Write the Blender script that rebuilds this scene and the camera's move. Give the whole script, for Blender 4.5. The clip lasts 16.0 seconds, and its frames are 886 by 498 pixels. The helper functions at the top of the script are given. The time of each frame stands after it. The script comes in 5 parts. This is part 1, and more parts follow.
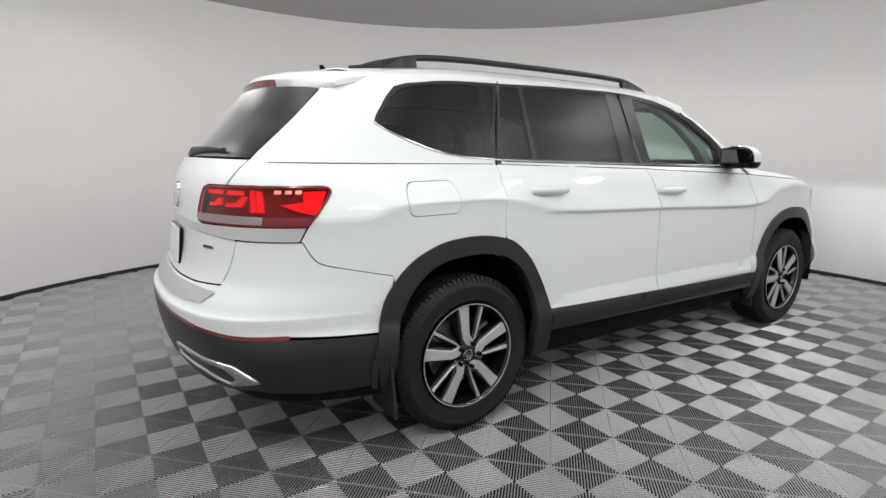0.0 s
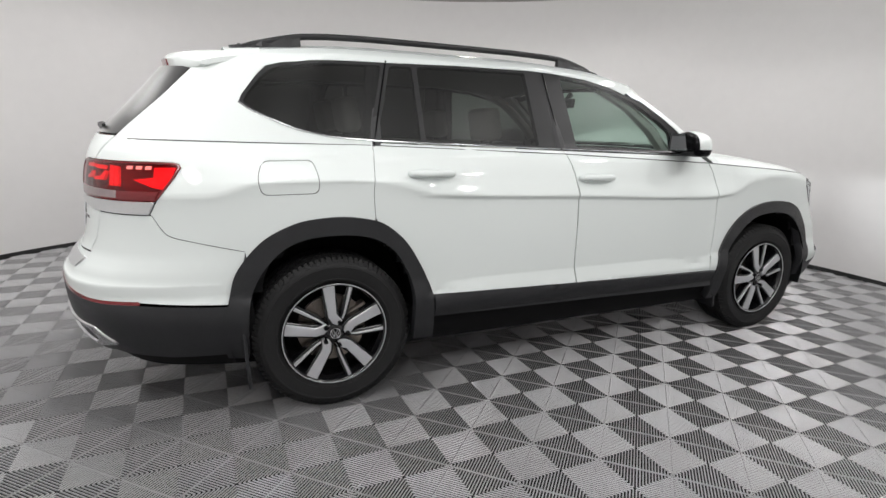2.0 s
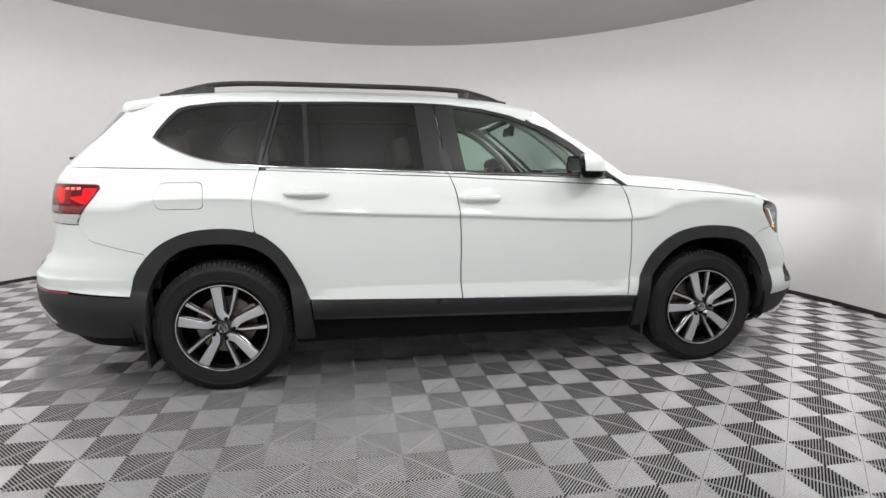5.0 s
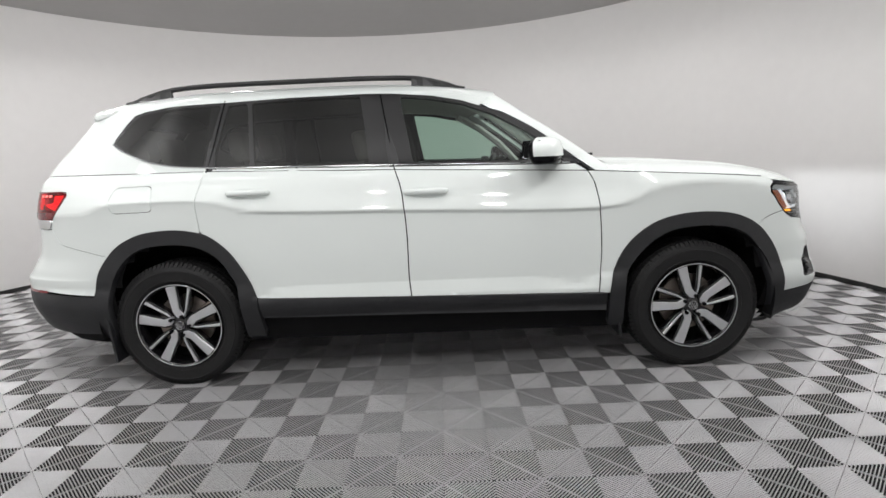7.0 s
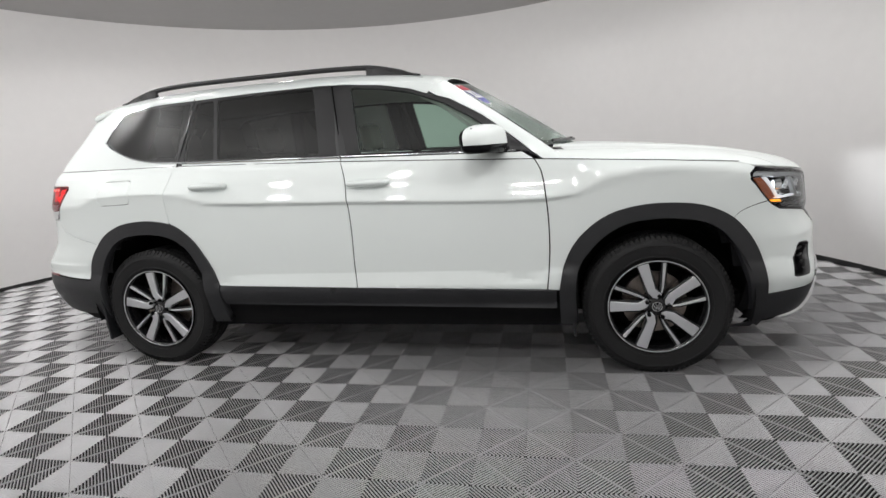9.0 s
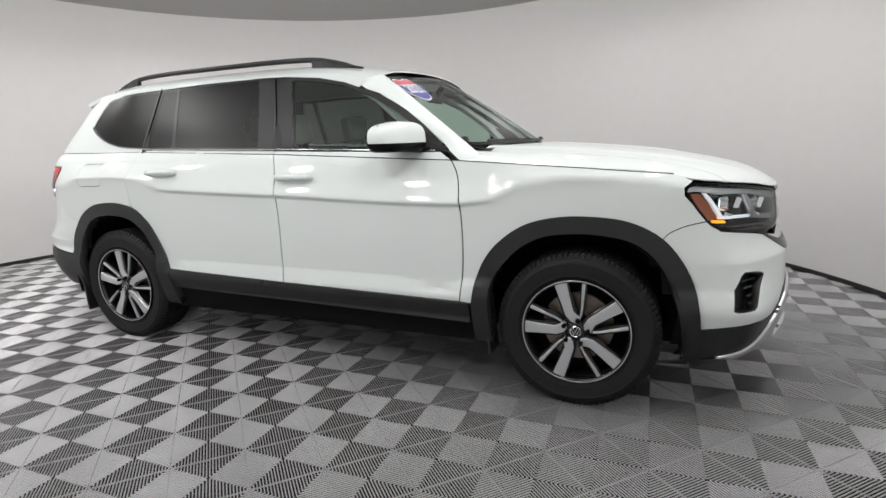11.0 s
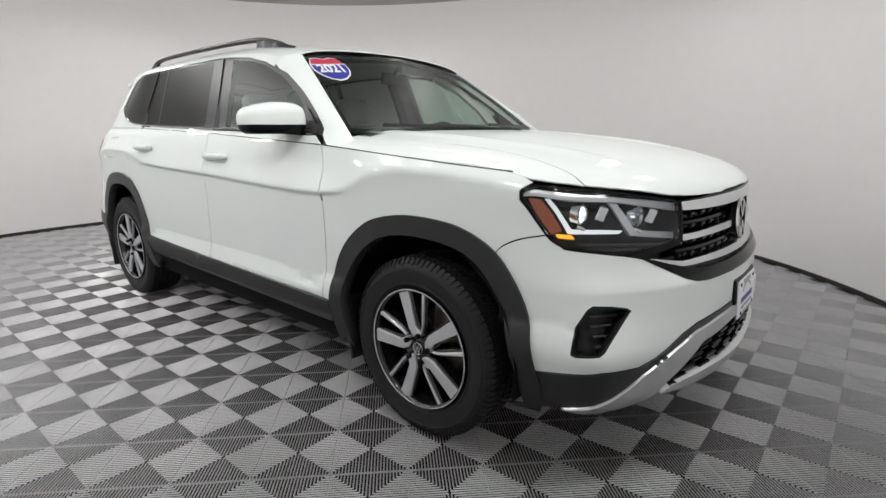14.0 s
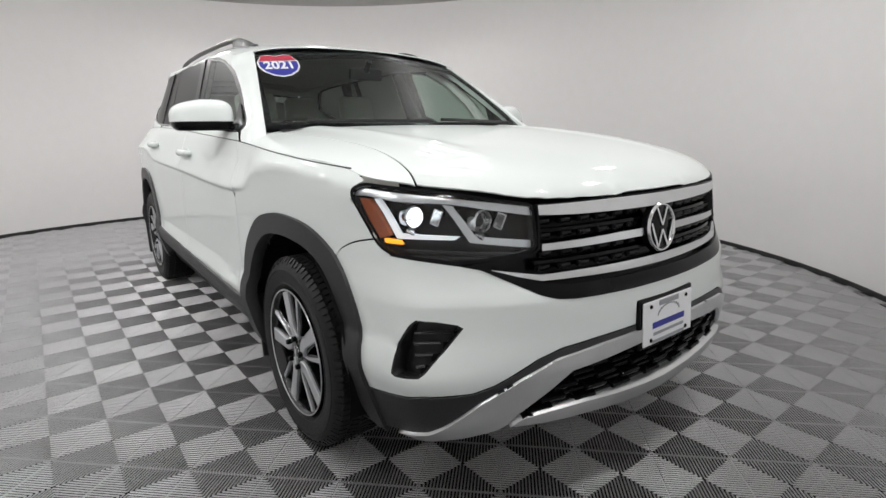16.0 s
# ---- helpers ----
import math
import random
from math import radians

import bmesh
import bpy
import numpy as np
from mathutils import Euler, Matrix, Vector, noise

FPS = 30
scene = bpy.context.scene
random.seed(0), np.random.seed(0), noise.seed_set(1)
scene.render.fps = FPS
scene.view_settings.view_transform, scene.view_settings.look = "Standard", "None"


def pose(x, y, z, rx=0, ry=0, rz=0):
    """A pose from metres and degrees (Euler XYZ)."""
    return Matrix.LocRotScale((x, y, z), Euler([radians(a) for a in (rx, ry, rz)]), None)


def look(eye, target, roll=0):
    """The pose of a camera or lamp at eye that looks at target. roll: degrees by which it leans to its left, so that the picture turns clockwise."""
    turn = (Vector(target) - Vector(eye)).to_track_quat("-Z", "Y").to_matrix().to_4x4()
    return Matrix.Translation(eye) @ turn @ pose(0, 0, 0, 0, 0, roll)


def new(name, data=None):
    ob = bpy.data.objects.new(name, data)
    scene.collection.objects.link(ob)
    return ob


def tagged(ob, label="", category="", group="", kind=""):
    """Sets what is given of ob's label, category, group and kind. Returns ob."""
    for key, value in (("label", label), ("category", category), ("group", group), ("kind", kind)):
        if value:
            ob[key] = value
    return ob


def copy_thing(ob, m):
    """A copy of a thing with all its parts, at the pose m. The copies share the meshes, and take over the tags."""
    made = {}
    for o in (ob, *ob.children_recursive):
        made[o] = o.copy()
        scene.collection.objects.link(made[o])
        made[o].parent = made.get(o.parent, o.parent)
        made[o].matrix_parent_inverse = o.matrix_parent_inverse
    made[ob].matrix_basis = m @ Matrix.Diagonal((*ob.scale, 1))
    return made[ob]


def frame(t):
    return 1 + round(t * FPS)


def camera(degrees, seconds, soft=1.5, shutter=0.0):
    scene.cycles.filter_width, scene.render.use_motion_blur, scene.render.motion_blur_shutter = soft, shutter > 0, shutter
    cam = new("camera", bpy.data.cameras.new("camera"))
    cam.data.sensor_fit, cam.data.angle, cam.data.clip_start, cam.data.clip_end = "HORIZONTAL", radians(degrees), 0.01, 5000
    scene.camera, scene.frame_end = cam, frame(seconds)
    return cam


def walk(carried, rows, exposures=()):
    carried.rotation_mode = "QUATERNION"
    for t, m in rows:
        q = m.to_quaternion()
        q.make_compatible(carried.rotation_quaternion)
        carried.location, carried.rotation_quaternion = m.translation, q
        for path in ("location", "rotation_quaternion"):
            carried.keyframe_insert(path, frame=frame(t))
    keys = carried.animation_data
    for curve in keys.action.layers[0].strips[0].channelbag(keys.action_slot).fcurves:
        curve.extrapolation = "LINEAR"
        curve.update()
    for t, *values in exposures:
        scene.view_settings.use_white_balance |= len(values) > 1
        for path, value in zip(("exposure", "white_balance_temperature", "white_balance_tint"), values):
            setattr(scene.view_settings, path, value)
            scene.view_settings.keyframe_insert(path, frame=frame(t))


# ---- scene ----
cam = camera(80.9, 16.0)
PATH = [
    (0, (-1.352, -2.816, 1.288), (-0.279, -1.166, 0.929), 0.3),
    (0.5, (-1.131, -2.924, 1.319), (-0.135, -1.235, 0.929), 0.9),
    (1, (-0.925, -3.111, 1.311), (-0.003, -1.385, 0.901), 0.8),
    (1.5, (-0.736, -3.201, 1.298), (0.132, -1.451, 0.872), 1.0),
    (2, (-0.491, -3.268, 1.33), (0.307, -1.491, 0.878), 1.6),
    (2.5, (-0.312, -3.378, 1.323), (0.433, -1.578, 0.869), 1.2),
    (3, (-0.122, -3.517, 1.358), (0.55, -1.683, 0.925), 2.0),
    (3.5, (0.102, -3.573, 1.339), (0.69, -1.706, 0.93), 1.3),
    (4, (0.309, -3.668, 1.297), (0.818, -1.773, 0.909), 0.5),
    (4.5, (0.461, -3.858, 1.266), (0.898, -1.936, 0.925), 1.0),
    (5, (0.719, -3.932, 1.274), (1.064, -1.988, 0.958), 0.4),
    (7.5, (1.768, -3.774, 1.29), (1.656, -1.817, 0.895), -2.6),
    (8, (1.972, -3.701, 1.327), (1.764, -1.773, 0.837), -2.8),
    (8.5, (2.205, -3.721, 1.276), (1.898, -1.788, 0.863), -3.5),
    (11, (3.285, -3.295, 1.26), (2.544, -1.483, 0.849), -1.9),
    (11.5, (3.446, -3.165, 1.252), (2.628, -1.391, 0.824), -1.1),
    (12, (3.672, -3.005, 1.263), (2.717, -1.309, 0.803), 0.0),
    (12.5, (3.83, -2.853, 1.261), (2.774, -1.216, 0.812), -0.4),
    (13, (3.99, -2.697, 1.252), (2.847, -1.102, 0.864), -1.0),
    (13.5, (4.194, -2.529, 1.246), (2.988, -0.993, 0.813), -0.1),
    (14, (4.318, -2.377, 1.227), (3.058, -0.89, 0.779), -0.2),
    (14.5, (4.405, -2.176, 1.221), (3.103, -0.733, 0.751), -0.3),
    (15, (4.522, -2.01, 1.227), (3.158, -0.629, 0.746), -0.4),
    (15.5, (4.729, -1.811, 1.224), (3.265, -0.524, 0.776), -0.3),
    (16, (4.822, -1.641, 1.204), (3.272, -0.459, 0.754), -0.7),
]
walk(cam, [(t, look(eye, target, roll)) for t, eye, target, roll in PATH], [(0, -.08), (2.5, -.05), (5, .05), (8, -.08), (12, -.10), (16, -.08)])

# ---- light: round lamps and added fill under the ceiling, and the lit headlights ----
world = bpy.data.worlds.new("closed_booth")
world.use_nodes = True
world.node_tree.nodes["Background"].inputs[0].default_value = (0, 0, 0, 1)
scene.world = world
scene.view_settings.exposure = 0.0
# nine on the camera's side lean inwards, two of them added fill; the rest are added fill
LAMPS_AND_FILL = [(195 + 25 * k, 3.3, 2.84, 2.6, (19.0, 16.0, 14.5, 14.5, 14.5, 12.0, 11.5)[k], 0.26) for k in range(7)]
# added fill: two more that brighten the nose
LAMPS_AND_FILL += [(turn, 3.75, 2.90, 2.6, 11.0, 0.26) for turn in (-3, 12)]
# added fill: five on the far side, unseen, for the floor
LAMPS_AND_FILL += [(turn, 3.5, 2.86, 0.7, 5.5, 0.26) for turn in (36, 60, 120, 148, 172)]
# added fill: ten large unseen disks that lean outwards at the walls
LAMPS_AND_FILL += [(36 * k + 18, 1.8, 2.97, -1.5, (10.5, 13.0, 13.0, 13.5, 19.0, 17.5, 10.0, 9.0, 8.5, 9.0)[k], 0.7) for k in range(10)]
for turn, out, high, lean, power, wide_ in LAMPS_AND_FILL:
    a = math.radians(turn)
    light = bpy.data.lights.new("ceiling_lamp", "AREA")
    light.shape, light.size, light.energy, light.color = "DISK", wide_, power, (1.0, 0.99, 0.982)
    new("ceiling_lamp", light).matrix_basis = look((0.8 + out * math.cos(a), -0.25 + out * math.sin(a), high), (0.8 + (out - lean - .001) * math.cos(a), -0.25 + (out - lean - .001) * math.sin(a), high - 2.4))
for side in (-1, 1):
    light = bpy.data.lights.new("headlight_beam", "SPOT")
    light.energy, light.spot_size, light.spot_blend, light.shadow_soft_size, light.color = 34.0, math.radians(60), 1.0, 0.0008, (0.92, 0.97, 1.0)
    new("headlight_beam", light).matrix_basis = look((3.583, side * 0.825, 0.950), (6.0, side * 0.80, 0.90))


# ---- materials' and meshes' helpers ----
def node_material(name):
    m = bpy.data.materials.new(name)
    m.use_nodes = True
    return m, m.node_tree.nodes, m.node_tree.links, m.node_tree.nodes["Principled BSDF"]


def surface(name, base, rough=0.5, metal=0.0, coat=0.0, grain=60.0, vary=0.06, bump=0.0, bump_scale=300.0, rvary=0.08, spec=0.5, per_object=0.0):
    """A plain solid surface with fine and broad variation of tone, gloss and relief."""
    m, nodes, links, b = node_material(name)
    co = nodes.new("ShaderNodeTexCoord")
    fine, broad = nodes.new("ShaderNodeTexNoise"), nodes.new("ShaderNodeTexNoise")
    fine.inputs["Scale"].default_value, broad.inputs["Scale"].default_value = grain, grain / 18
    fine.inputs["Detail"].default_value = broad.inputs["Detail"].default_value = 4
    links.new(co.outputs["Object"], fine.inputs["Vector"])
    links.new(co.outputs["Object"], broad.inputs["Vector"])
    add = nodes.new("ShaderNodeMath")
    add.operation = "ADD"
    links.new(fine.outputs[0], add.inputs[0])
    links.new(broad.outputs[0], add.inputs[1])
    span = nodes.new("ShaderNodeMapRange")
    span.inputs["From Min"].default_value, span.inputs["From Max"].default_value = 0.6, 1.4
    span.inputs["To Min"].default_value, span.inputs["To Max"].default_value = 1 - vary, 1 + vary
    links.new(add.outputs[0], span.inputs["Value"])
    tone = nodes.new("ShaderNodeVectorMath")
    tone.operation = "SCALE"
    tone.inputs[0].default_value = base
    last = span.outputs[0]
    if per_object:
        info, spread, times = nodes.new("ShaderNodeObjectInfo"), nodes.new("ShaderNodeMapRange"), nodes.new("ShaderNodeMath")
        spread.inputs["To Min"].default_value, spread.inputs["To Max"].default_value = 1 - per_object, 1 + per_object
        links.new(info.outputs["Random"], spread.inputs["Value"])
        times.operation = "MULTIPLY"
        links.new(last, times.inputs[0])
        links.new(spread.outputs[0], times.inputs[1])
        last = times.outputs[0]
    links.new(last, tone.inputs["Scale"])
    links.new(tone.outputs[0], b.inputs["Base Color"])
    gloss = nodes.new("ShaderNodeMapRange")
    gloss.inputs["To Min"].default_value, gloss.inputs["To Max"].default_value = max(0.02, rough * (1 - rvary)), min(1, rough * (1 + rvary))
    links.new(broad.outputs[0], gloss.inputs["Value"])
    links.new(gloss.outputs[0], b.inputs["Roughness"])
    b.inputs["Metallic"].default_value = metal
    b.inputs["Coat Weight"].default_value = coat
    b.inputs["Coat Roughness"].default_value = 0.03
    b.inputs["Specular IOR Level"].default_value = spec
    if bump:
        relief, bmp = nodes.new("ShaderNodeTexNoise"), nodes.new("ShaderNodeBump")
        relief.inputs["Scale"].default_value = bump_scale
        links.new(co.outputs["Object"], relief.inputs["Vector"])
        bmp.inputs["Strength"].default_value, bmp.inputs["Distance"].default_value = bump, 0.002
        links.new(relief.outputs[0], bmp.inputs["Height"])
        links.new(bmp.outputs[0], b.inputs["Normal"])
    return m


def glass(name, tint, gloss=0.9, rough=0.0):
    """A thin tinted pane: what is behind shows through the tint, and it mirrors by its angle."""
    m, nodes, links, b = node_material(name)
    nodes.remove(b)
    out = nodes["Material Output"]
    clear, shine, mix, fres, scale = [nodes.new("ShaderNode" + k) for k in ("BsdfTransparent", "BsdfGlossy", "MixShader", "Fresnel", "Math")]
    clear.inputs["Color"].default_value = (*tint, 1)
    shine.inputs["Roughness"].default_value = rough
    fres.inputs["IOR"].default_value = 1.5
    scale.operation = "MULTIPLY"
    scale.inputs[1].default_value = gloss
    links.new(fres.outputs[0], scale.inputs[0])
    links.new(scale.outputs[0], mix.inputs[0])
    links.new(clear.outputs[0], mix.inputs[1])
    links.new(shine.outputs[0], mix.inputs[2])
    links.new(mix.outputs[0], out.inputs["Surface"])
    return m


def glow(name, colour, strength):
    m, nodes, links, b = node_material(name)
    b.inputs["Base Color"].default_value = (*colour, 1)
    b.inputs["Emission Color"].default_value = (*colour, 1)
    b.inputs["Emission Strength"].default_value = strength
    b.inputs["Roughness"].default_value = 0.25
    return m


def solid(name, verts, faces, material, parent=None, label="", normals=None, smooth=False):
    """One mesh object, under parent if given."""
    me = bpy.data.meshes.new(name)
    me.from_pydata([tuple(map(float, v)) for v in verts], [], [tuple(map(int, f)) for f in faces])
    me.materials.append(material)
    if smooth or normals is not None:
        me.polygons.foreach_set("use_smooth", [True] * len(me.polygons))
    me.update()
    if normals is not None:
        me.normals_split_custom_set_from_vertices([tuple(map(float, n)) for n in normals])
    ob = new(name, me)
    if parent is not None:
        ob.parent = parent
    if label:
        tagged(ob, label)
    return ob


def part(name, bm, material, parent, label="", smooth=False):
    me = bpy.data.meshes.new(name)
    bm.normal_update()
    if smooth:
        for f in bm.faces:
            f.smooth = True
        for e in bm.edges:
            if len(e.link_faces) == 2 and e.calc_face_angle(0) > 0.7:
                e.smooth = False
    bm.to_mesh(me)
    bm.free()
    me.materials.append(material)
    ob = new(name, me)
    ob.parent = parent
    if label:
        tagged(ob, label)
    return ob


def empty(name, parent=None):
    ob = new(name)
    if parent is not None:
        ob.parent = parent
    return ob


def block(sx, sy, sz, m=None, bevel=0.0, seg=2):
    """A box of that size about the origin, moved by m, with rounded edges."""
    bm = bmesh.new()
    bmesh.ops.create_cube(bm, size=1)
    for v in bm.verts:
        v.co = Vector((v.co.x * sx, v.co.y * sy, v.co.z * sz))
    if bevel:
        bmesh.ops.bevel(bm, geom=bm.edges[:], offset=bevel, segments=seg, profile=0.6, affect="EDGES")
    if m is not None:
        bm.transform(m)
    return bm


def lathe(profile, seg=64, axis_pose=None, close=False):
    """Rows (radius, height) turned about z, then moved."""
    bm = bmesh.new()
    rings = []
    for r, h in profile:
        rings.append([bm.verts.new((r * math.cos(2 * math.pi * k / seg), r * math.sin(2 * math.pi * k / seg), h)) for k in range(seg)])
    pairs = list(zip(rings, rings[1:]))
    if close:
        pairs.append((rings[-1], rings[0]))
    for a, b in pairs:
        for k in range(seg):
            bm.faces.new((a[k], a[(k + 1) % seg], b[(k + 1) % seg], b[k]))
    if not close:
        for ring, flip in ((rings[0], True), (rings[-1], False)):
            if profile[rings.index(ring)][0] > 1e-4:
                bm.faces.new(ring[::-1] if flip else ring)
    if axis_pose is not None:
        bm.transform(axis_pose)
    return bm


def tube(points, radius, seg=8, flat=1.0, up=(0, 0, 1)):
    """A round or oval bar along points; radius may be a list."""
    bm = bmesh.new()
    pts = [Vector(p) for p in points]
    rad = radius if isinstance(radius, (list, tuple)) else [radius] * len(pts)
    rings = []
    for i, p in enumerate(pts):
        d = (pts[min(i + 1, len(pts) - 1)] - pts[max(i - 1, 0)]).normalized()
        side = d.cross(Vector(up)).normalized()
        top = side.cross(d)
        rings.append([bm.verts.new(p + rad[i] * (math.cos(2 * math.pi * k / seg) * side + flat * math.sin(2 * math.pi * k / seg) * top)) for k in range(seg)])
    for a, b in zip(rings, rings[1:]):
        for k in range(seg):
            bm.faces.new((a[k], a[(k + 1) % seg], b[(k + 1) % seg], b[k]))
    bm.faces.new(rings[0][::-1])
    bm.faces.new(rings[-1])
    bmesh.ops.recalc_face_normals(bm, faces=bm.faces[:])
    return bm


def prism(outline, depth, m=None, bevel=0.0):
    """A flat outline (x, y), thick by depth downwards from z = 0."""
    bm = bmesh.new()
    top = [bm.verts.new((x, y, 0)) for x, y in outline]
    low = [bm.verts.new((x, y, -depth)) for x, y in outline]
    n = len(outline)
    bm.faces.new(top)
    bm.faces.new(low[::-1])
    for k in range(n):
        bm.faces.new((top[(k + 1) % n], top[k], low[k], low[(k + 1) % n]))
    bmesh.ops.recalc_face_normals(bm, faces=bm.faces[:])
    if bevel:
        rim = [e for e in bm.edges if all(abs(v.co.z) < 1e-6 for v in e.verts)]
        bmesh.ops.bevel(bm, geom=rim, offset=bevel, segments=1, affect="EDGES")
    if m is not None:
        bm.transform(m)
    return bm


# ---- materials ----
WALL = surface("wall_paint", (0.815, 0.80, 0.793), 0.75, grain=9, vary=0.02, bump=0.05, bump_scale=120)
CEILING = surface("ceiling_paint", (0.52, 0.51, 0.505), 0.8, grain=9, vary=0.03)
STRIP = surface("black_base_strip", (0.02, 0.02, 0.02), 0.5)
SUBFLOOR = surface("dark_subfloor", (0.012, 0.012, 0.013), 0.8, grain=30, vary=0.25)
TILE = surface("grey_tile_plastic", (0.58, 0.58, 0.59), 0.32, metal=0.76, grain=140, vary=0.08, per_object=0.03, spec=0.6)
WHITE = surface("white_car_paint", (0.738, 0.782, 0.768), 0.55, coat=0.6, grain=4, vary=0.008, rvary=0.05)
CLAD = surface("black_grained_plastic", (0.019, 0.0195, 0.0215), 0.42, grain=200, vary=0.2, bump=0.2, bump_scale=1500, spec=0.45)
GLOSSBLACK = surface("gloss_black_trim", (0.005, 0.005, 0.006), 0.10, vary=0.05, spec=0.12)
SATINBLACK = surface("satin_black_trim", (0.010, 0.010, 0.011), 0.35, vary=0.1, spec=0.35)
DARK = surface("dark_underside", (0.005, 0.005, 0.0055), 0.85, grain=40, vary=0.3, spec=0.2)
RUBBER = surface("tyre_rubber", (0.017, 0.017, 0.0175), 0.5, grain=90, vary=0.2, bump=0.15, bump_scale=700, spec=0.22)
CHROME = surface("chrome", (0.78, 0.79, 0.80), 0.12, metal=1.0, vary=0.03)
MIRROR = surface("dark_mirror", (0.16, 0.17, 0.175), 0.05, metal=1.0, vary=0.02)
SATIN = surface("satin_silver", (0.68, 0.69, 0.70), 0.34, metal=0.85, vary=0.04, grain=200)
MACHINED = surface("machined_alloy", (0.66, 0.67, 0.69), 0.32, metal=0.75, vary=0.05, grain=250)
RIMBLACK = surface("black_wheel_paint", (0.007, 0.007, 0.008), 0.18, coat=0.5, vary=0.1)
STEEL = surface("brake_steel", (0.30, 0.26, 0.23), 0.4, metal=0.8, grain=80, vary=0.25)
GLASS_CLEAR = glass("green_tinted_glass", (0.58, 0.71, 0.645), gloss=0.5, rough=0.32)
GLASS_SCREEN = glass("windscreen_glass", (0.66, 0.76, 0.71), gloss=0.45, rough=0.35)
GLASS_DARK = glass("privacy_glass", (0.075, 0.08, 0.074), gloss=0.6, rough=0.32)
GLASS_REAR = glass("rear_privacy_glass", (0.16, 0.165, 0.158), gloss=1.8, rough=.35)
CLEARBAND = surface("clear_lamp_band", (0.36, 0.29, 0.29), 0.3, metal=0.5, grain=160, vary=0.3)
DULLCHROME = surface("dull_chrome", (0.60, 0.61, 0.62), 0.16, metal=1.0, vary=0.05)
LENS = glass("clear_lamp_lens", (0.93, 0.95, 0.96))
LENS_RED = glass("red_lamp_lens", (0.86, 0.10, 0.12), gloss=1.0, rough=0.05)
RED_DEEP = surface("dark_red_plastic", (0.17, 0.010, 0.014), 0.25, coat=0.5)
RED_DOT = glow("pale_red_led", (1.0, 0.22, 0.20), 0.5)
RED_GLOW = glow("red_led", (1.0, 0.016, 0.045), 0.36)
AMBER = surface("amber_reflector", (0.36, 0.085, 0.02), 0.2, coat=0.6, vary=0.2, grain=120)
AMBER_GLOW = glow("amber_lamp", (1.0, 0.40, 0.02), 1.1)
LED_WHITE = glow("white_led", (0.92, 0.96, 1.0), 0.42)
BEAM = glow("projector_bulb", (0.90, 0.96, 1.0), 2.2)
CREAM = surface("pale_grey_leather", (0.68, 0.665, 0.62), 0.5, grain=60, vary=0.06, bump=0.2, bump_scale=400)
LINER = surface("pale_headliner", (0.56, 0.56, 0.535), 0.9, grain=200, vary=0.05)
DASH = surface("charcoal_dashboard", (0.03, 0.03, 0.032), 0.6, bump=0.2, bump_scale=600)
PAPER_WHITE = surface("white_print", (0.82, 0.83, 0.85), 0.4, vary=0.02)
PAPER_RED = surface("red_print", (0.48, 0.035, 0.07), 0.4, vary=0.02)
PAPER_BLUE = surface("blue_print", (0.025, 0.03, 0.28), 0.4, vary=0.02)
PAPER_GREY = surface("grey_print", (0.30, 0.31, 0.33), 0.4, vary=0.02)

# ---- the round photo booth ----
CX, CY, RADIUS, HIGH = 0.8, -0.25, 4.45, 3.03


def ring_wall(name, r0, r1, z0, z1, material, seg=160):
    v, f = [], []
    for k in range(seg):
        a = 2 * math.pi * k / seg
        for r, z in ((r0, z0), (r0, z1), (r1, z1), (r1, z0)):
            v.append((CX + r * math.cos(a), CY + r * math.sin(a), z))
    for k in range(seg):
        i, j = 4 * k, 4 * ((k + 1) % seg)
        for a, b in ((0, 1), (1, 2), (2, 3), (3, 0)):
            f.append((i + a, i + b, j + b, j + a))
    return tagged(solid(name, v, f, material, smooth=False), kind="structure")


wall = ring_wall("wall_round", RADIUS, RADIUS + 0.08, -0.05, HIGH + 0.05, WALL)
for p in wall.data.polygons:
    p.use_smooth = True
wall.data.set_sharp_from_angle(angle=0.6)
ring_wall("baseboard", RADIUS - 0.012, RADIUS - 0.002, -0.013, 0.035, STRIP)
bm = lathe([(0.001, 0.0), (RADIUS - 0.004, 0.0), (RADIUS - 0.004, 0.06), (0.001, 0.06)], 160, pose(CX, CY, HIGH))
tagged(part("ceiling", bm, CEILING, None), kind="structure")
bm = lathe([(0.001, -0.08), (RADIUS + 0.1, -0.08), (RADIUS + 0.1, -0.033), (0.001, -0.033)], 160, pose(CX, CY, 0))
floor = tagged(part("floor", bm, SUBFLOOR, None), "dark subfloor under grey ribbed plastic tiles", kind="structure")


# ---- the car's skin ----
# The rear axle is at x = 0, the front axle at x = 2.979; the right flank is at negative y.
PLAN = np.array([(3.885, 0), (3.875, .2), (3.848, .4), (3.803, .55), (3.73, .685), (3.645, .79), (3.56, .865), (3.46, .905), (3.3, .945), (3.1, .97), (2.8, .983),
                 (2.4, .985), (.4, .985), (0, .982), (-.3, .962), (-.5, .93), (-.65, .885), (-.81, .805), (-.935, .66), (-1.01, .46), (-1.045, .25), (-1.055, 0)])


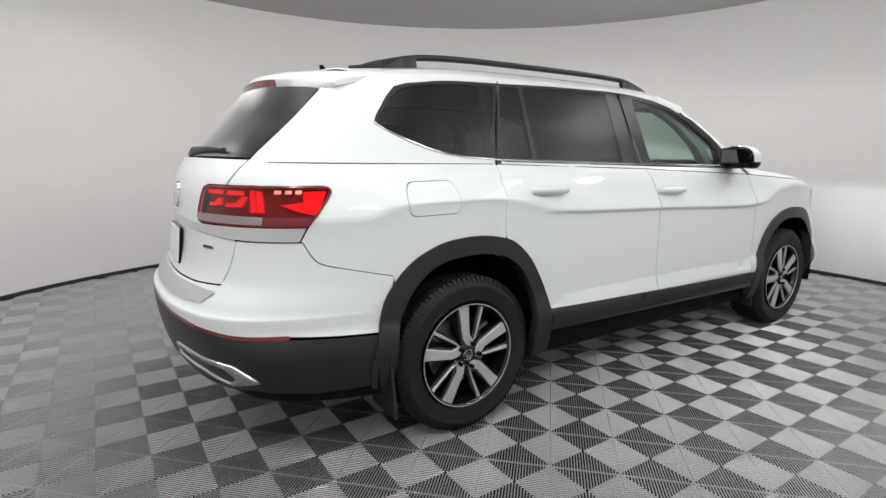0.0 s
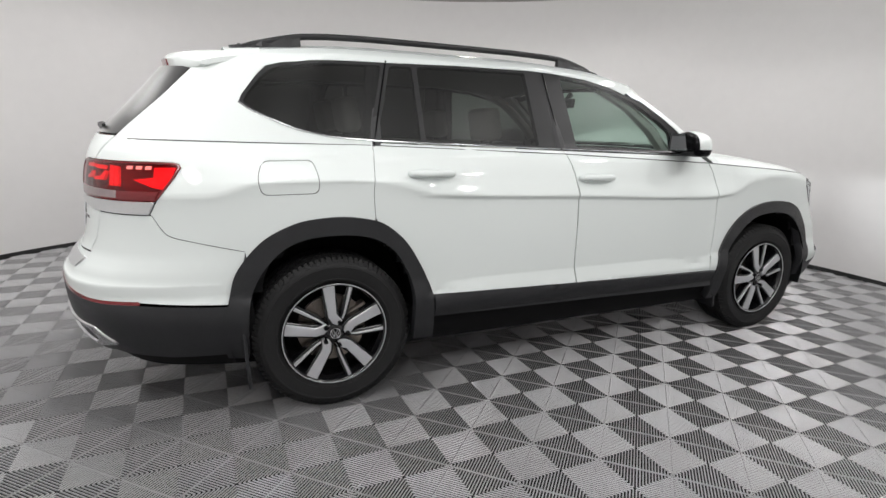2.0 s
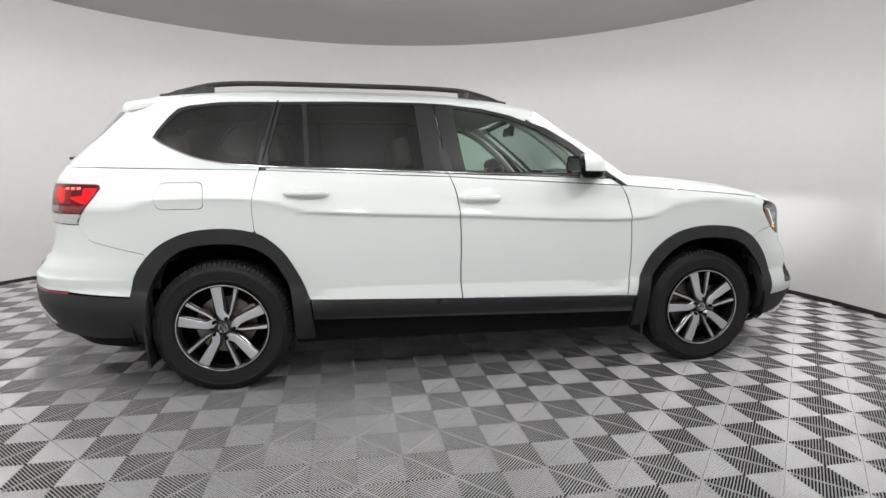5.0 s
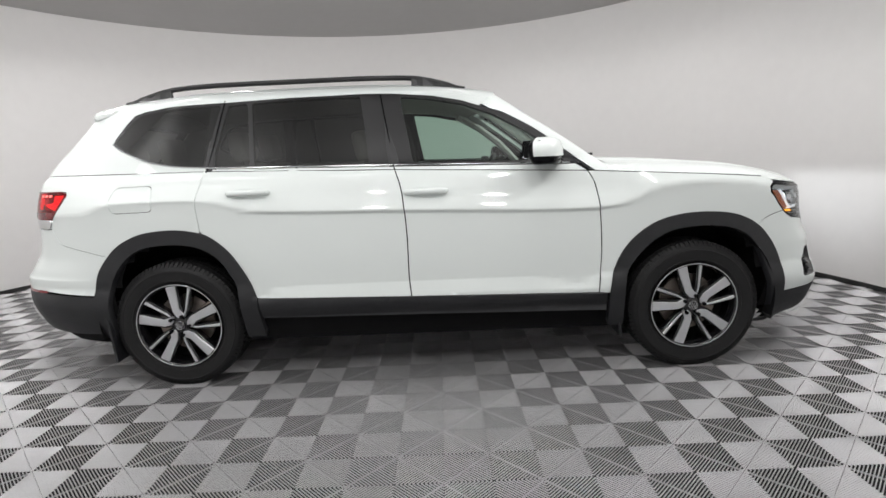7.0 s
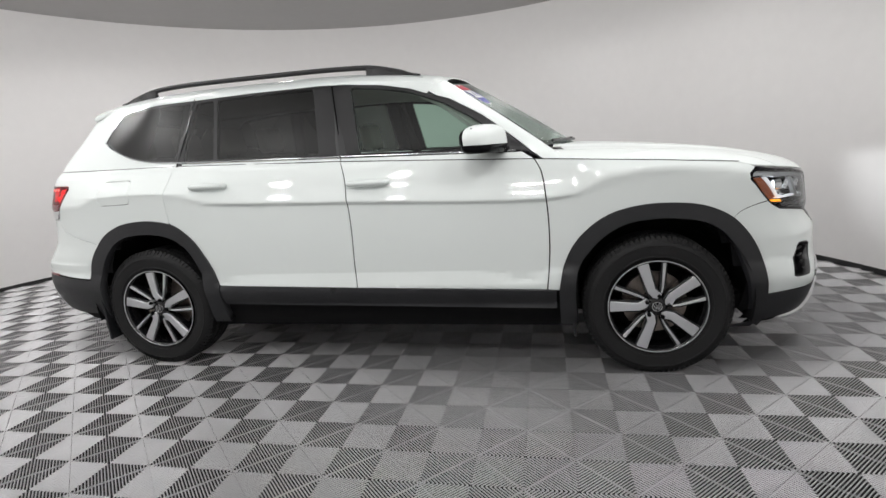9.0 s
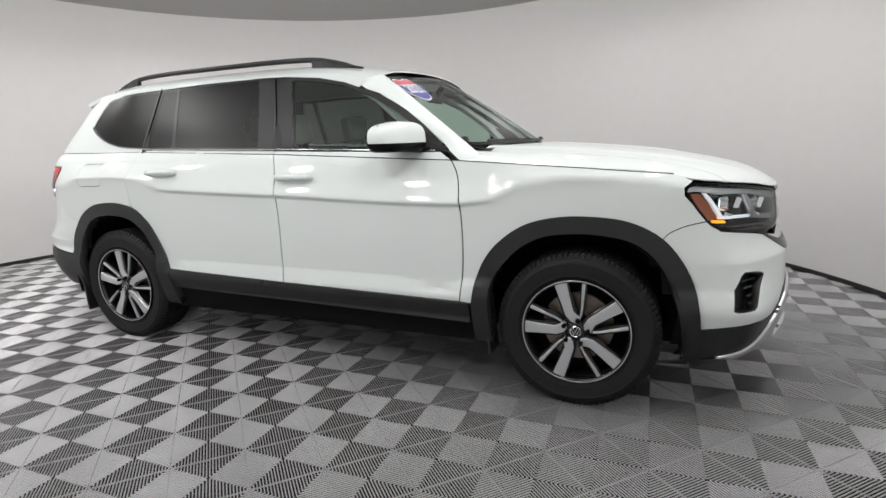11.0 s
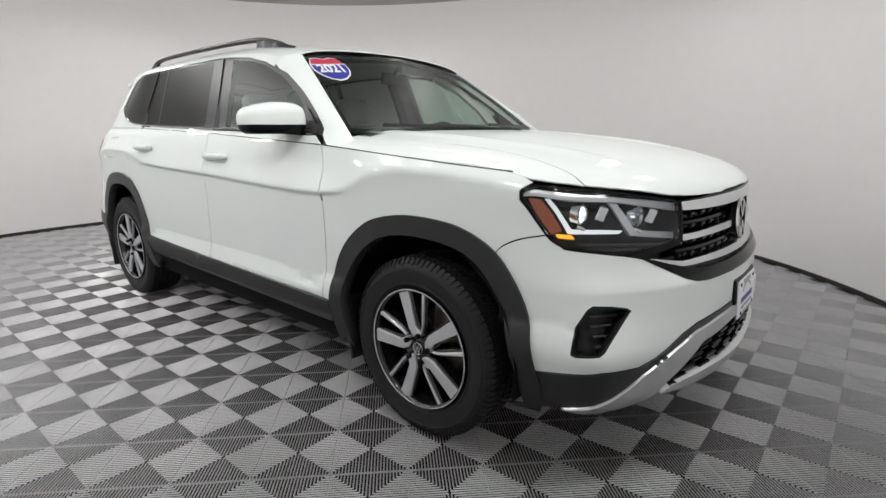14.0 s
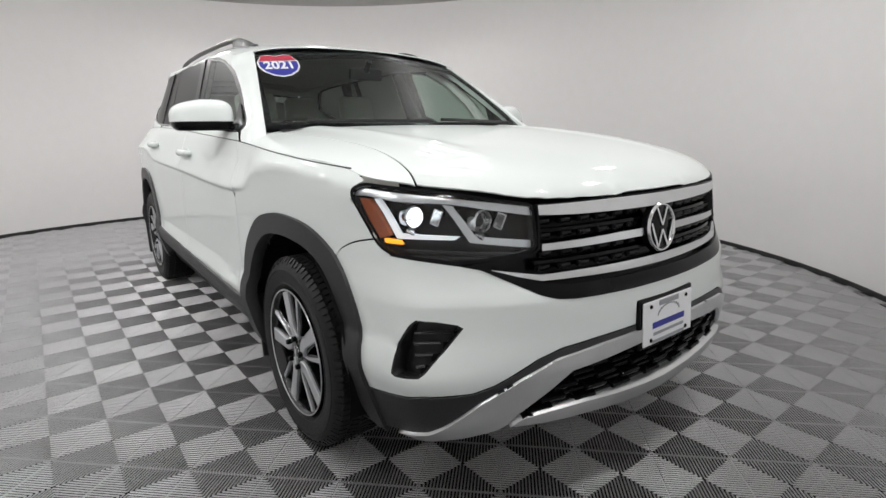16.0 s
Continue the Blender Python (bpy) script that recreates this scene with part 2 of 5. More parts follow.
def fair(p, n=14):
    """A smooth plan curve through the points, square to the middle line at both ends."""
    q = np.vstack([(p[1][0], -p[1][1]), p, (p[-2][0], -p[-2][1])])
    out = []
    for i in range(1, len(q) - 2):
        a, b, c, d = q[i - 1:i + 3]
        l0, l1, l2 = [np.linalg.norm(v) ** .5 for v in (b - a, c - b, d - c)]
        m1 = (c - b) + l1 * ((b - a) / l0 - (c - a) / (l0 + l1))
        m2 = (c - b) + l1 * ((d - c) / l2 - (d - b) / (l1 + l2))
        for t in np.arange(n) / n:
            out.append((2 * t ** 3 - 3 * t * t + 1) * b + (t ** 3 - 2 * t * t + t) * m1 + (-2 * t ** 3 + 3 * t * t) * c + (t ** 3 - t * t) * m2)
    return np.array(out + [p[-1]])


def curve(rows, n=1600):
    """A smooth curve through (place, value) rows, that never overshoots, as a dense table."""
    x, y = np.array(rows, float).T
    d = np.diff(y) / np.diff(x)
    m = np.concatenate([[d[0]], [0 if a * b <= 0 else 2 * a * b / (a + b) for a, b in zip(d, d[1:])], [d[-1]]])
    xs = np.linspace(x[0], x[-1], n)
    i = np.clip(np.searchsorted(x, xs, side="right") - 1, 0, len(x) - 2)
    h = x[i + 1] - x[i]
    t = (xs - x[i]) / h
    ys = (2 * t ** 3 - 3 * t * t + 1) * y[i] + (t ** 3 - 2 * t * t + t) * h * m[i] + (-2 * t ** 3 + 3 * t * t) * y[i + 1] + (t ** 3 - t * t) * h * m[i + 1]
    return lambda v: float(np.interp(v, xs, ys))


def ease(a, b, x):
    t = np.clip((x - a) / (b - a), 0, 1)
    return t * t * (3 - 2 * t)


ROUND = fair(PLAN)
ARC = np.concatenate([[0], np.cumsum(np.linalg.norm(np.diff(ROUND, axis=0), axis=1))])
TAIL = float(ARC[-1])
half_width = curve([(.15, .84), (.26, .93), (.34, .965), (.42, .985), (.50, 1.0), (.501, .979), (.60, .9785), (.75, .978), (.90, .977), (.966, .977), (.974, .979), (.988, .990), (.993, .9905), (1.0, .9885), (1.03, .9765), (1.07, .959), (1.12, .942),
                    (1.18, .917), (1.215, .893), (1.235, .863), (1.26, .852), (1.40, .806), (1.60, .741), (1.645, .726), (1.67, .70), (1.72, .60)])
soft_width = curve([(.80, .9778), (.88, .9785), (.94, .9803), (.97, .9832), (.985, .9850), (1.0, .9838), (1.02, .9775), (1.05, .967), (1.07, .9600), (1.12, .942), (1.18, .917), (1.215, .893), (1.235, .863), (1.26, .852)])
low_width = curve([(.42, .985), (.50, 1.0), (.565, .991), (.585, .9815), (.60, .9785), (.61, .9785)])
nose_shift = curve([(.15, -.10), (.22, -.03), (.28, .01), (.36, .04), (.5, .047), (.62, .046), (.705, .045), (.713, .043), (.78, .014), (.9, -.002), (1.0, -.02), (1.05, -.07), (1.12, -.16)])
tail_shift = curve([(.2, .06), (.3, -.03), (.42, -.10), (.55, -.125), (.635, -.131), (.648, -.131), (.664, -.113), (.70, -.09), (.78, -.035), (.9, -.01), (1.1, 0), (1.17, .015), (1.25, .05), (1.45, .225), (1.7, .44)])
flank_lift = curve([(-1.1, .03), (-.5, .04), (-.28, .10), (0.05, .115), (.28, .085), (.5, .03), (1.4, 0), (2.35, -.03), (2.55, -.015), (2.75, .06), (3.0, .085), (3.3, .07), (3.6, .02), (4, 0)])


LEDGE_X, LEDGE_Z = [.40, .47, .64, 2.13, 2.33, 2.42], [.585, .525, .585, .583, .525, .583]


FOLDED = ease(.30, .62, ROUND[:, 0]) * (.04 + .96 * ease(2.66, 2.42, ROUND[:, 0]))
LIFTS = np.array([flank_lift(v) for v in ROUND[:, 0]])


def outline(z):
    """The plan of the skin at height z: x and half width along the arc."""
    x = ROUND[:, 0]
    corner = np.interp(z, [.25, .44, .5, .66, .85], [.06, .10, .11, .045, 0]) * np.exp(-((x - 3.52) / .2) ** 2)
    rear = np.interp(z, [1.1, 1.22], [0, -.05]) * np.exp(-((x + .72) / .16) ** 2)
    xs = x + nose_shift(z) * ease(2.7, 3.5, x) + tail_shift(z) * ease(.2, -.6, x) + corner + rear
    fade = np.interp(z, [.80, .90, 1.08, 1.17], [0, 1, 1, 0])
    k = half_width(z)
    if .50 < z < .60:
        ledge = np.interp(x, LEDGE_X, LEDGE_Z)
        k = np.where((x > .41) & (x < 2.41), .9788 + .0212 * np.clip((ledge - z) / (ledge - .50), 0, 1), low_width(z))
    if fade > 0:
        steps = np.linspace(-.05, .12, 171)
        table = [half_width(z - fade * s) for s in steps]
        k = np.interp(LIFTS, steps, table)
        if z > .83:
            k = FOLDED * k + (1 - FOLDED) * np.interp(LIFTS, steps, [soft_width(z - fade * s) for s in steps])
    boxy = 1 + .012 * np.interp(z, [.40, .50, .78, .92], [.3, 1, 1, 0]) * np.exp(-((x - 3.5) / .13) ** 2)
    return xs, ROUND[:, 1] * k * boxy / .985


_plans = {}


def plan_at(z):
    key = round(z, 4)
    if key not in _plans:
        _plans[key] = outline(key)
    return _plans[key]


def skin(s, z):
    """A point of the skin: s runs from the nose's middle round the right flank to the tail's middle (and on); negative s is the left."""
    side = -1.0
    if s < 0:
        s, side = -s, 1.0
    if s > TAIL:
        s, side = 2 * TAIL - s, -side
    x, w = plan_at(z)
    return Vector((float(np.interp(s, ARC, x)), side * float(np.interp(s, ARC, w)), z))


def wide(x, z):
    xs, w = plan_at(z)
    return float(np.interp(x, xs[::-1], w[::-1]))


def fx(x, z):
    """The arc place of the flank at x."""
    xs, _ = plan_at(z)
    return float(np.interp(x, xs[::-1], ARC[::-1])), z


def fy(y, z):
    """The arc place of the nose at half width y."""
    _, w = plan_at(z)
    n = int(np.argmax(w > w.max() * .985))
    return float(np.interp(y, w[:n], ARC[:n])), z


def ry(y, z):
    """The arc place of the tail at half width y."""
    _, w = plan_at(z)
    n = len(w) - int(np.argmax(w[::-1] > w.max() * .985))
    return float(np.interp(y, w[n:][::-1], ARC[n:][::-1])), z


shoulder = curve([(2.0, 1.19), (2.4, 1.163), (2.9, 1.128), (3.3, 1.098), (3.42, 1.07), (3.58, 1.047), (3.7, 1.03), (3.8, 1.005), (3.87, .994)])
hood_mid = curve([(2.2, 1.245), (2.5, 1.230), (2.8, 1.214), (3.1, 1.186), (3.4, 1.15), (3.6, 1.115), (3.75, 1.073), (3.84, 1.021), (3.87, .994)])
roof_edge = curve([(-.8, 1.585), (-.4, 1.627), (0, 1.65), (.6, 1.665), (1.2, 1.662), (1.6, 1.635), (1.8, 1.605), (2.1, 1.52)])
roof_mid = curve([(-.8, 1.655), (-.6, 1.675), (-.35, 1.705), (.3, 1.75), (1.0, 1.755), (1.5, 1.735), (1.76, 1.70), (2.1, 1.635)])


def hood_skin(x, y):
    z0, w = shoulder(x), wide(x, shoulder(x))
    u = min(1.05, abs(y) / max(w, .02))
    ridge = .010 * math.exp(-((abs(y) - .50 - .10 * (3.6 - x) / 1.2) / .05) ** 2) * float(ease(3.75, 3.3, x))
    return Vector((x, y, z0 + (hood_mid(x) - z0) * (1 - .5 * u ** 2.2 - .5 * u ** 9) + ridge))


def roof_skin(x, y):
    z0, w = roof_edge(x), wide(x, roof_edge(x))
    u = min(1.05, abs(y) / w)
    return Vector((x, y, z0 + (roof_mid(x) - z0) * (1 - .6 * u ** 2.2 - .4 * u ** 8)))


def bow(y):
    """How far the windscreen has swept back at y: 0 in the middle, 1 at the pillars."""
    return (math.hypot(y / .8, .35) - .35) / (math.hypot(1, .35) - .35)


def screen_skin(y, v):
    """The windscreen: v from 0 at the cowl to 1 at the roof."""
    q = bow(y)
    a = Vector((2.62 - .195 * q, y * 1.02, 1.222 - .004 * q))
    b = Vector((1.938 - .041 * q, y * .86, 1.652 - .051 * q))
    p = a.lerp(b, v)
    p.z += .012 * math.sin(math.pi * v)
    return p


def flip(p):
    return [(-s, z) for s, z in p][::-1]


def tight(poly, h):
    """The outline with its long edges divided."""
    out = []
    for a, b in zip(poly, poly[1:] + poly[:1]):
        n = max(1, math.ceil(math.dist(a, b) / h))
        out += [(a[0] + (b[0] - a[0]) * k / n, a[1] + (b[1] - a[1]) * k / n) for k in range(n)]
    return out


def bend(points, n=5, closed=False):
    """A smooth open line through the points."""
    p = [np.array(v, float) for v in points]
    q = [2 * p[0] - p[1]] + p + [2 * p[-1] - p[-2]]
    out = []
    for i in range(1, len(q) - 2):
        for t in np.arange(n) / n:
            a, b, c, d = q[i - 1:i + 3]
            out.append(tuple(.5 * ((2 * b) + (c - a) * t + (2 * a - 5 * b + 4 * c - d) * t * t + (3 * b - a - 3 * c + d) * t ** 3)))
    return out + [tuple(p[-1])]


def soft(poly, r=.01, n=3):
    """The closed outline with rounded corners."""
    out = []
    m = len(poly)
    for i in range(m):
        a, b, c = [np.array(poly[(i + k) % m], float) for k in (-1, 0, 1)]
        la, lc = np.linalg.norm(a - b), np.linalg.norm(c - b)
        p, q = b + (a - b) / la * min(r, la * .45), b + (c - b) / lc * min(r, lc * .45)
        for t in np.linspace(0, 1, n + 1):
            out.append(tuple((1 - t) ** 2 * p + 2 * t * (1 - t) * b + t * t * q))
    return out


def within(poly, pts):
    """Which of the points lie inside the outline."""
    p = np.array(poly)
    x, y = pts[:, 0], pts[:, 1]
    inside = np.zeros(len(pts), bool)
    j = len(p) - 1
    for i in range(len(p)):
        (xi, yi), (xj, yj) = p[i], p[j]
        if yi != yj:
            inside ^= ((yi > y) != (yj > y)) & (x < (xj - xi) * (y - yi) / (yj - yi) + xi)
        j = i
    return inside


def sheet(poly, lift, outward, holes=(), h=.045, off=0.0, thick=.006, e=.006, extra=()):
    """A panel cut from a skin: verts, faces and normals, its edges turned inwards by thick."""
    from mathutils.geometry import delaunay_2d_cdt
    loops = [tight(list(poly), h)] + [tight(list(q), h) for q in holes]
    pts, edges = [], []
    for loop in loops:
        n0 = len(pts)
        pts += loop
        edges += [(n0 + k, n0 + (k + 1) % len(loop)) for k in range(len(loop))]
    lim = np.array(pts)
    g = np.stack(np.meshgrid(np.arange(lim[:, 0].min() + h / 2, lim[:, 0].max(), h), np.arange(lim[:, 1].min() + h / 2, lim[:, 1].max(), h)), -1).reshape(-1, 2)
    if len(g):
        keep = within(loops[0], g)
        for q in loops[1:]:
            keep &= ~within(q, g)
        g = g[keep]
    if len(g):
        near = np.min(np.abs(g[:, None, :] - lim[None]).max(-1), 1)
        g = g[near > .35 * h]
    extra = np.array(extra, float)
    if len(extra):
        keep = within(loops[0], extra)
        for q in loops[1:]:
            keep &= ~within(q, extra)
        more = extra[keep]
        if len(more):
            if len(g):
                d = np.abs(g[:, None, :] - more[None])
                g = g[~((d[..., 0] < .017) & (d[..., 1] < .008)).any(1)]
            g = np.concatenate([g, more])
    vs, _, fs, *_ = delaunay_2d_cdt([Vector(p) for p in pts] + [Vector(p) for p in g.tolist()], edges, [], 0, 1e-6)
    mid = np.array([np.mean([vs[i] for i in f], 0) for f in fs])
    ok = within(loops[0], mid)
    for q in loops[1:]:
        ok &= ~within(q, mid)
    fs = [f for f, k in zip(fs, ok) if k]
    V, N = [], []
    for a, b in vs:
        n = (lift(a + e, b) - lift(a - e, b)).cross(lift(a, b + e) - lift(a, b - e)).normalized()
        p = lift(a, b)
        if n.dot(outward(p)) < 0:
            n = -n
        V.append(p + off * n)
        N.append(n)
    F = []
    for f in fs:
        n = (V[f[1]] - V[f[0]]).cross(V[f[2]] - V[f[0]])
        F.append(tuple(f) if n.dot(N[f[0]]) > 0 else tuple(f[::-1]))
    if thick:
        count = {}
        for f in F:
            for a, b in zip(f, f[1:] + f[:1]):
                count[(a, b)] = count.get((a, b), 0) + 1
        rim = [k for k in count if (k[1], k[0]) not in count]
        sides = {}
        for a, b in rim:
            side = (V[b] - V[a]).cross(N[a]).normalized()
            for i in (a, b):
                sides[i] = sides.get(i, Vector((0, 0, 0))) + side
        turned = {}
        for i, side in sides.items():
            turned[i] = len(V)
            side = side.normalized()
            V += [V[i], V[i] - thick * N[i]]
            N += [(side + .6 * N[i]).normalized(), side]
        F += [(turned[b], turned[a], turned[a] + 1, turned[b] + 1) for a, b in rim]
    return V, F, N


def from_middle(p):
    return p - Vector((1.4, 0, .75))


def upwards(p):
    return Vector((0, 0, 1))


def joined(*sheets):
    V, F, N = [], [], []
    for v, f, n in sheets:
        F += [tuple(i + len(V) for i in q) for q in f]
        V += v
        N += n
    return V, F, N


def crease_rows():
    """Rows of points that follow the two creases of the flank, so that the panels fold crisply there."""
    out = []
    for x in np.arange(-.75, 2.62, .03):
        up = flank_lift(x)
        for z0 in (.962, .968, .974, .981, .988, .993, 1.0, 1.008):
            z = z0 + up
            for _ in range(12):
                z = .5 * z + .5 * (z0 + up * float(np.interp(z, [.80, .90, 1.08, 1.17], [0, 1, 1, 0])))
            out.append(fx(x, z))
        if .45 < x < 2.35:
            top = float(np.interp(x, LEDGE_X, LEDGE_Z))
            out += [fx(x, z) for z in (top - .006, top, top + .006)]
    for s in np.arange(-fx(3.45, .7)[0], fx(3.45, .7)[0], .035):
        out += [(float(s), z) for z in (.698, .705, .713, .721)]
    for s in np.arange(fx(-.5, .65)[0], 2 * TAIL - fx(-.5, .65)[0], .035):
        out += [(float(s), z) for z in (.640, .648, .656, .664, .672)]
    out = np.array(out)
    return np.concatenate([out, out * (-1, 1)])


CREASES = crease_rows()


def flank(poly, **k):
    k.setdefault("e", .003)
    k.setdefault("extra", CREASES)
    return sheet(poly, skin, from_middle, **k)


def panel(name, made, material, parent, label=""):
    return solid(name, made[0], made[1], material, parent, label, normals=made[2])


# ---- the car ----
car = tagged(empty("car"), "white three-row SUV with black wheel-arch cladding, parked on ribbed tiles", "car")


def belt(x):
    return 1.272 - .0255 * x


def line(points):
    return [fx(x, z) for x, z in points]


GAP = .007
B_SEAM = bend([(1.362, .502), (1.352, .62), (1.352, .86), (1.333, 1.09), (1.292, belt(1.292) - .012)])
C_SEAM = bend([(.214, belt(.214) - .012), (.194, 1.13), (.184, 1.04), (.192, .918)])
F_SEAM = bend([(2.424, .480), (2.44, .66), (2.44, .81), (2.43, .95), (2.41, 1.09), (2.372, 1.166)])
ARCH_R = bend([(-.46, .56), (-.43, .68), (-.375, .765), (-.30, .84), (-.21, .89), (-.11, .92), (.04, .93), (.17, .912), (.25, .88), (.34, .80), (.405, .70), (.45, .61), (.48, .525)])
ARCH_F = bend([(2.485, .475), (2.51, .60), (2.56, .71), (2.64, .80), (2.75, .87), (2.89, .905), (3.04, .91), (3.19, .89), (3.315, .83), (3.40, .74), (3.46, .63), (3.49, .51), (3.50, .43)])
WELL_R = bend([(-.385, .30), (-.375, .54), (-.33, .67), (-.25, .77), (-.16, .825), (-.05, .845), (.08, .845), (.19, .82), (.28, .76), (.34, .67), (.38, .56), (.395, .30)])
WELL_F = bend([(2.575, .27), (2.575, .55), (2.66, .70), (2.78, .795), (2.91, .83), (3.08, .83), (3.22, .795), (3.32, .71), (3.39, .57), (3.43, .40), (3.44, .27)])


def shifted(p, d):
    return [(x + d, z) for x, z in p]


arch_door = [(x, z) for x, z in ARCH_R if x > .20]
rear_door_line = line(shifted(B_SEAM, -GAP / 2)) + line([(x, belt(x) - .012) for x in np.arange(1.2, .22, -.1)]) + line(shifted(C_SEAM, GAP / 2)) + line(arch_door) + line([(.49, .522)])
front_door_line = line(shifted(F_SEAM, -GAP / 2)) + line([(2.31, 1.203)]) + line([(x, belt(x) - .012) for x in np.arange(2.26, 1.32, -.1)]) + line(shifted(B_SEAM, GAP / 2)[::-1])
BUMPER_SEAM = bend([(3.33, .815), (3.36, .845), (3.42, .873), (3.505, .893)])
fender_line = (line(shifted(F_SEAM, GAP / 2)[::-1]) + line([p for p in ARCH_F if p[0] < 3.33]) + line(BUMPER_SEAM)
               + line([(3.462, .935), (3.405, 1.0), (3.402, 1.03), (3.435, 1.058)]) + line([(x, shoulder(x)) for x in (3.40, 3.30, 3.1, 2.9, 2.7, 2.5, 2.42)]))
HOOD_SEAM = bend([(2.44, .80), (2.75, .765), (3.1, .74), (3.35, .745), (3.50, .765), (3.575, .785)])
LIP_X = (3.592, 3.631, 3.672, 3.713, 3.749, 3.78, 3.806, 3.827, 3.843, 3.855)
HOOD_LIP = [(x, wide(x, shoulder(x)) - .001) for x in LIP_X] + [(3.860, .06), (3.861, 0)]


def mirrored(p):
    return p + [(a, -b) for a, b in p[::-1] if abs(b) > 1e-6]


def both(kind, poly, material, **k):
    """The same panel on the right and the left."""
    holes = k.pop("holes", ())
    return [panel(kind, flank(q, holes=cut, **k), material, car) for q, cut in ((poly, holes), (flip(poly), [flip(c) for c in holes]))]


rear_doors = both("rear_door", rear_door_line, WHITE, h=.024)
front_doors = both("front_door", front_door_line, WHITE, h=.024)
LAMP_OUT = [fx(3.402, 1.008), fx(3.405, 1.036), fx(3.44, 1.052), fy(.735, 1.03), fy(.53, .992), fy(.525, .86), fy(.565, .845), fy(.73, .822), fy(.87, .848), fx(3.51, .872), fx(3.46, .933)]
for sg in (1, -1):
    low = flank(fender_line if sg > 0 else flip(fender_line), h=.017)
    edge = [(x, -sg * (wide(x, shoulder(x)) - .001)) for x in (2.42, 2.5, 2.7, 2.9, 3.1, 3.3, 3.40, 3.435, 3.5, 3.56)]
    top = sheet(edge + [(x, -sg * (y + GAP / 2)) for x, y in HOOD_SEAM[::-1]], hood_skin, upwards)
    panel("fender", joined(low, top), WHITE, car)
hood = panel("hood", sheet(mirrored([(x, -(y - GAP / 2)) for x, y in HOOD_SEAM] + [(x, -y) for x, y in HOOD_LIP]), hood_skin, upwards, h=.05, e=.003,
                           extra=[(x - d, sg * y * (1 - 1.2 * d)) for x, y in HOOD_LIP for d in (.006, .018) for sg in (1, -1) if y > .03]), WHITE, car)

# the side with the quarter panel, the cant rail and the rear pillar
DLO_TOP = [(-.17, 1.603), (-.05, 1.618), (.32, 1.632), (.7, 1.645), (1.13, 1.65), (1.29, 1.644), (1.52, 1.622), (1.69, 1.588), (1.79, 1.553)]
HATCH = [ry(.60, 1.585), ry(.617, 1.45), ry(.627, 1.33), ry(.622, 1.262), ry(.612, 1.20), ry(.60, 1.165)]
side_line = (line(C_SEAM[::-1])[0:] + line([(.214, belt(.214) - .004), (.04, 1.274), (-.08, 1.295), (-.17, 1.322), (-.30, 1.378), (-.362, 1.42), (-.345, 1.455), (-.28, 1.54), (-.235, 1.585)])
             + line(DLO_TOP) + line([(x, roof_edge(x)) for x in (1.84, 1.7, 1.5, 1.2, .9, .6, .3, 0, -.2, -.4)]) + HATCH
             + line([(-.63, 1.165), (-.607, 1.158), (-.60, 1.14), (-.70, 1.008), (-.73, .95)]) + line(bend([(-.722, .945), (-.694, .893), (-.660, .861), (-.57, .8365), (-.38, .793)])) + line([p for p in ARCH_R if -.385 < p[0] < .192]))
FLAP = soft(line([(-.06, 1.035), (-.30, 1.03), (-.315, 1.10), (-.29, 1.175), (-.075, 1.18), (-.058, 1.11)]), .03, 5)
for q, cut in ((side_line, (FLAP,)), (flip(side_line), ())):
    panel("quarter_panel", flank(q, holes=cut, h=.026), WHITE, car)
roof_line = [(x, -(wide(x, roof_edge(x)) - .0005)) for x in (-.4, -.2, 0, .3, .6, .9, 1.2, 1.5, 1.7, 1.84)]
SCREEN_TOP = [screen_skin(y, 1.0) for y in (-.77, -.6, -.4, -.2, 0)]
roof = panel("roof", sheet(mirrored(roof_line + [(p.x - .012, p.y) for p in SCREEN_TOP]) + [], roof_skin, upwards, h=.06), WHITE, car)

# front pillars
for sg in (1, -1):
    V, F = [], []
    rows = 18
    for k in range(rows + 1):
        t = k / rows
        z = 1.155 + (1.614 - 1.155) * t
        e = screen_skin(-.80, 0).lerp(screen_skin(-.765, 1.0), (z - 1.222) / .385) + Vector((.010, 0, .010)) * (1 - t ** 4) + Vector((0, 0, .008)) * t ** 4
        if z < 1.553:
            xd = float(np.interp(z, [1.15, 1.19, 1.355, 1.42, 1.52, 1.553], [2.435, 2.38, 2.178, 2.087, 1.909, 1.79]))
            d = Vector((xd, -wide(xd, z), z))
        else:
            zd = min(z, 1.597)
            xd = 1.79 + .05 * (zd - 1.553) / .044
            d = Vector((xd, -wide(xd, zd) - .001, zd + .001))
        c = Vector((e.x * .55 + d.x * .45 + .05 - .045 * t ** 3, d.y * .6 + e.y * .4 - .012 * (1 - t ** 3), z + .018 - .022 * t ** 3))
        for u in np.linspace(0, 1, 9):
            p = d * (1 - u) ** 2 + c * (2 * u * (1 - u)) + e * u * u
            V.append((p.x, sg * p.y, p.z))
        V.append((e.x - .05, sg * (e.y + .02), e.z - .03))
        V.append((d.x - .02, sg * (d.y + .05), d.z))
    n = 11
    for k in range(rows):
        for j in range(n):
            q = (k * n + j, k * n + (j + 1) % n, (k + 1) * n + (j + 1) % n, (k + 1) * n + j)
            F.append(q if sg > 0 else q[::-1])
    ob = solid("front_pillar", V, F, WHITE, car, smooth=True)
    ob.data.set_sharp_from_angle(angle=0.9)

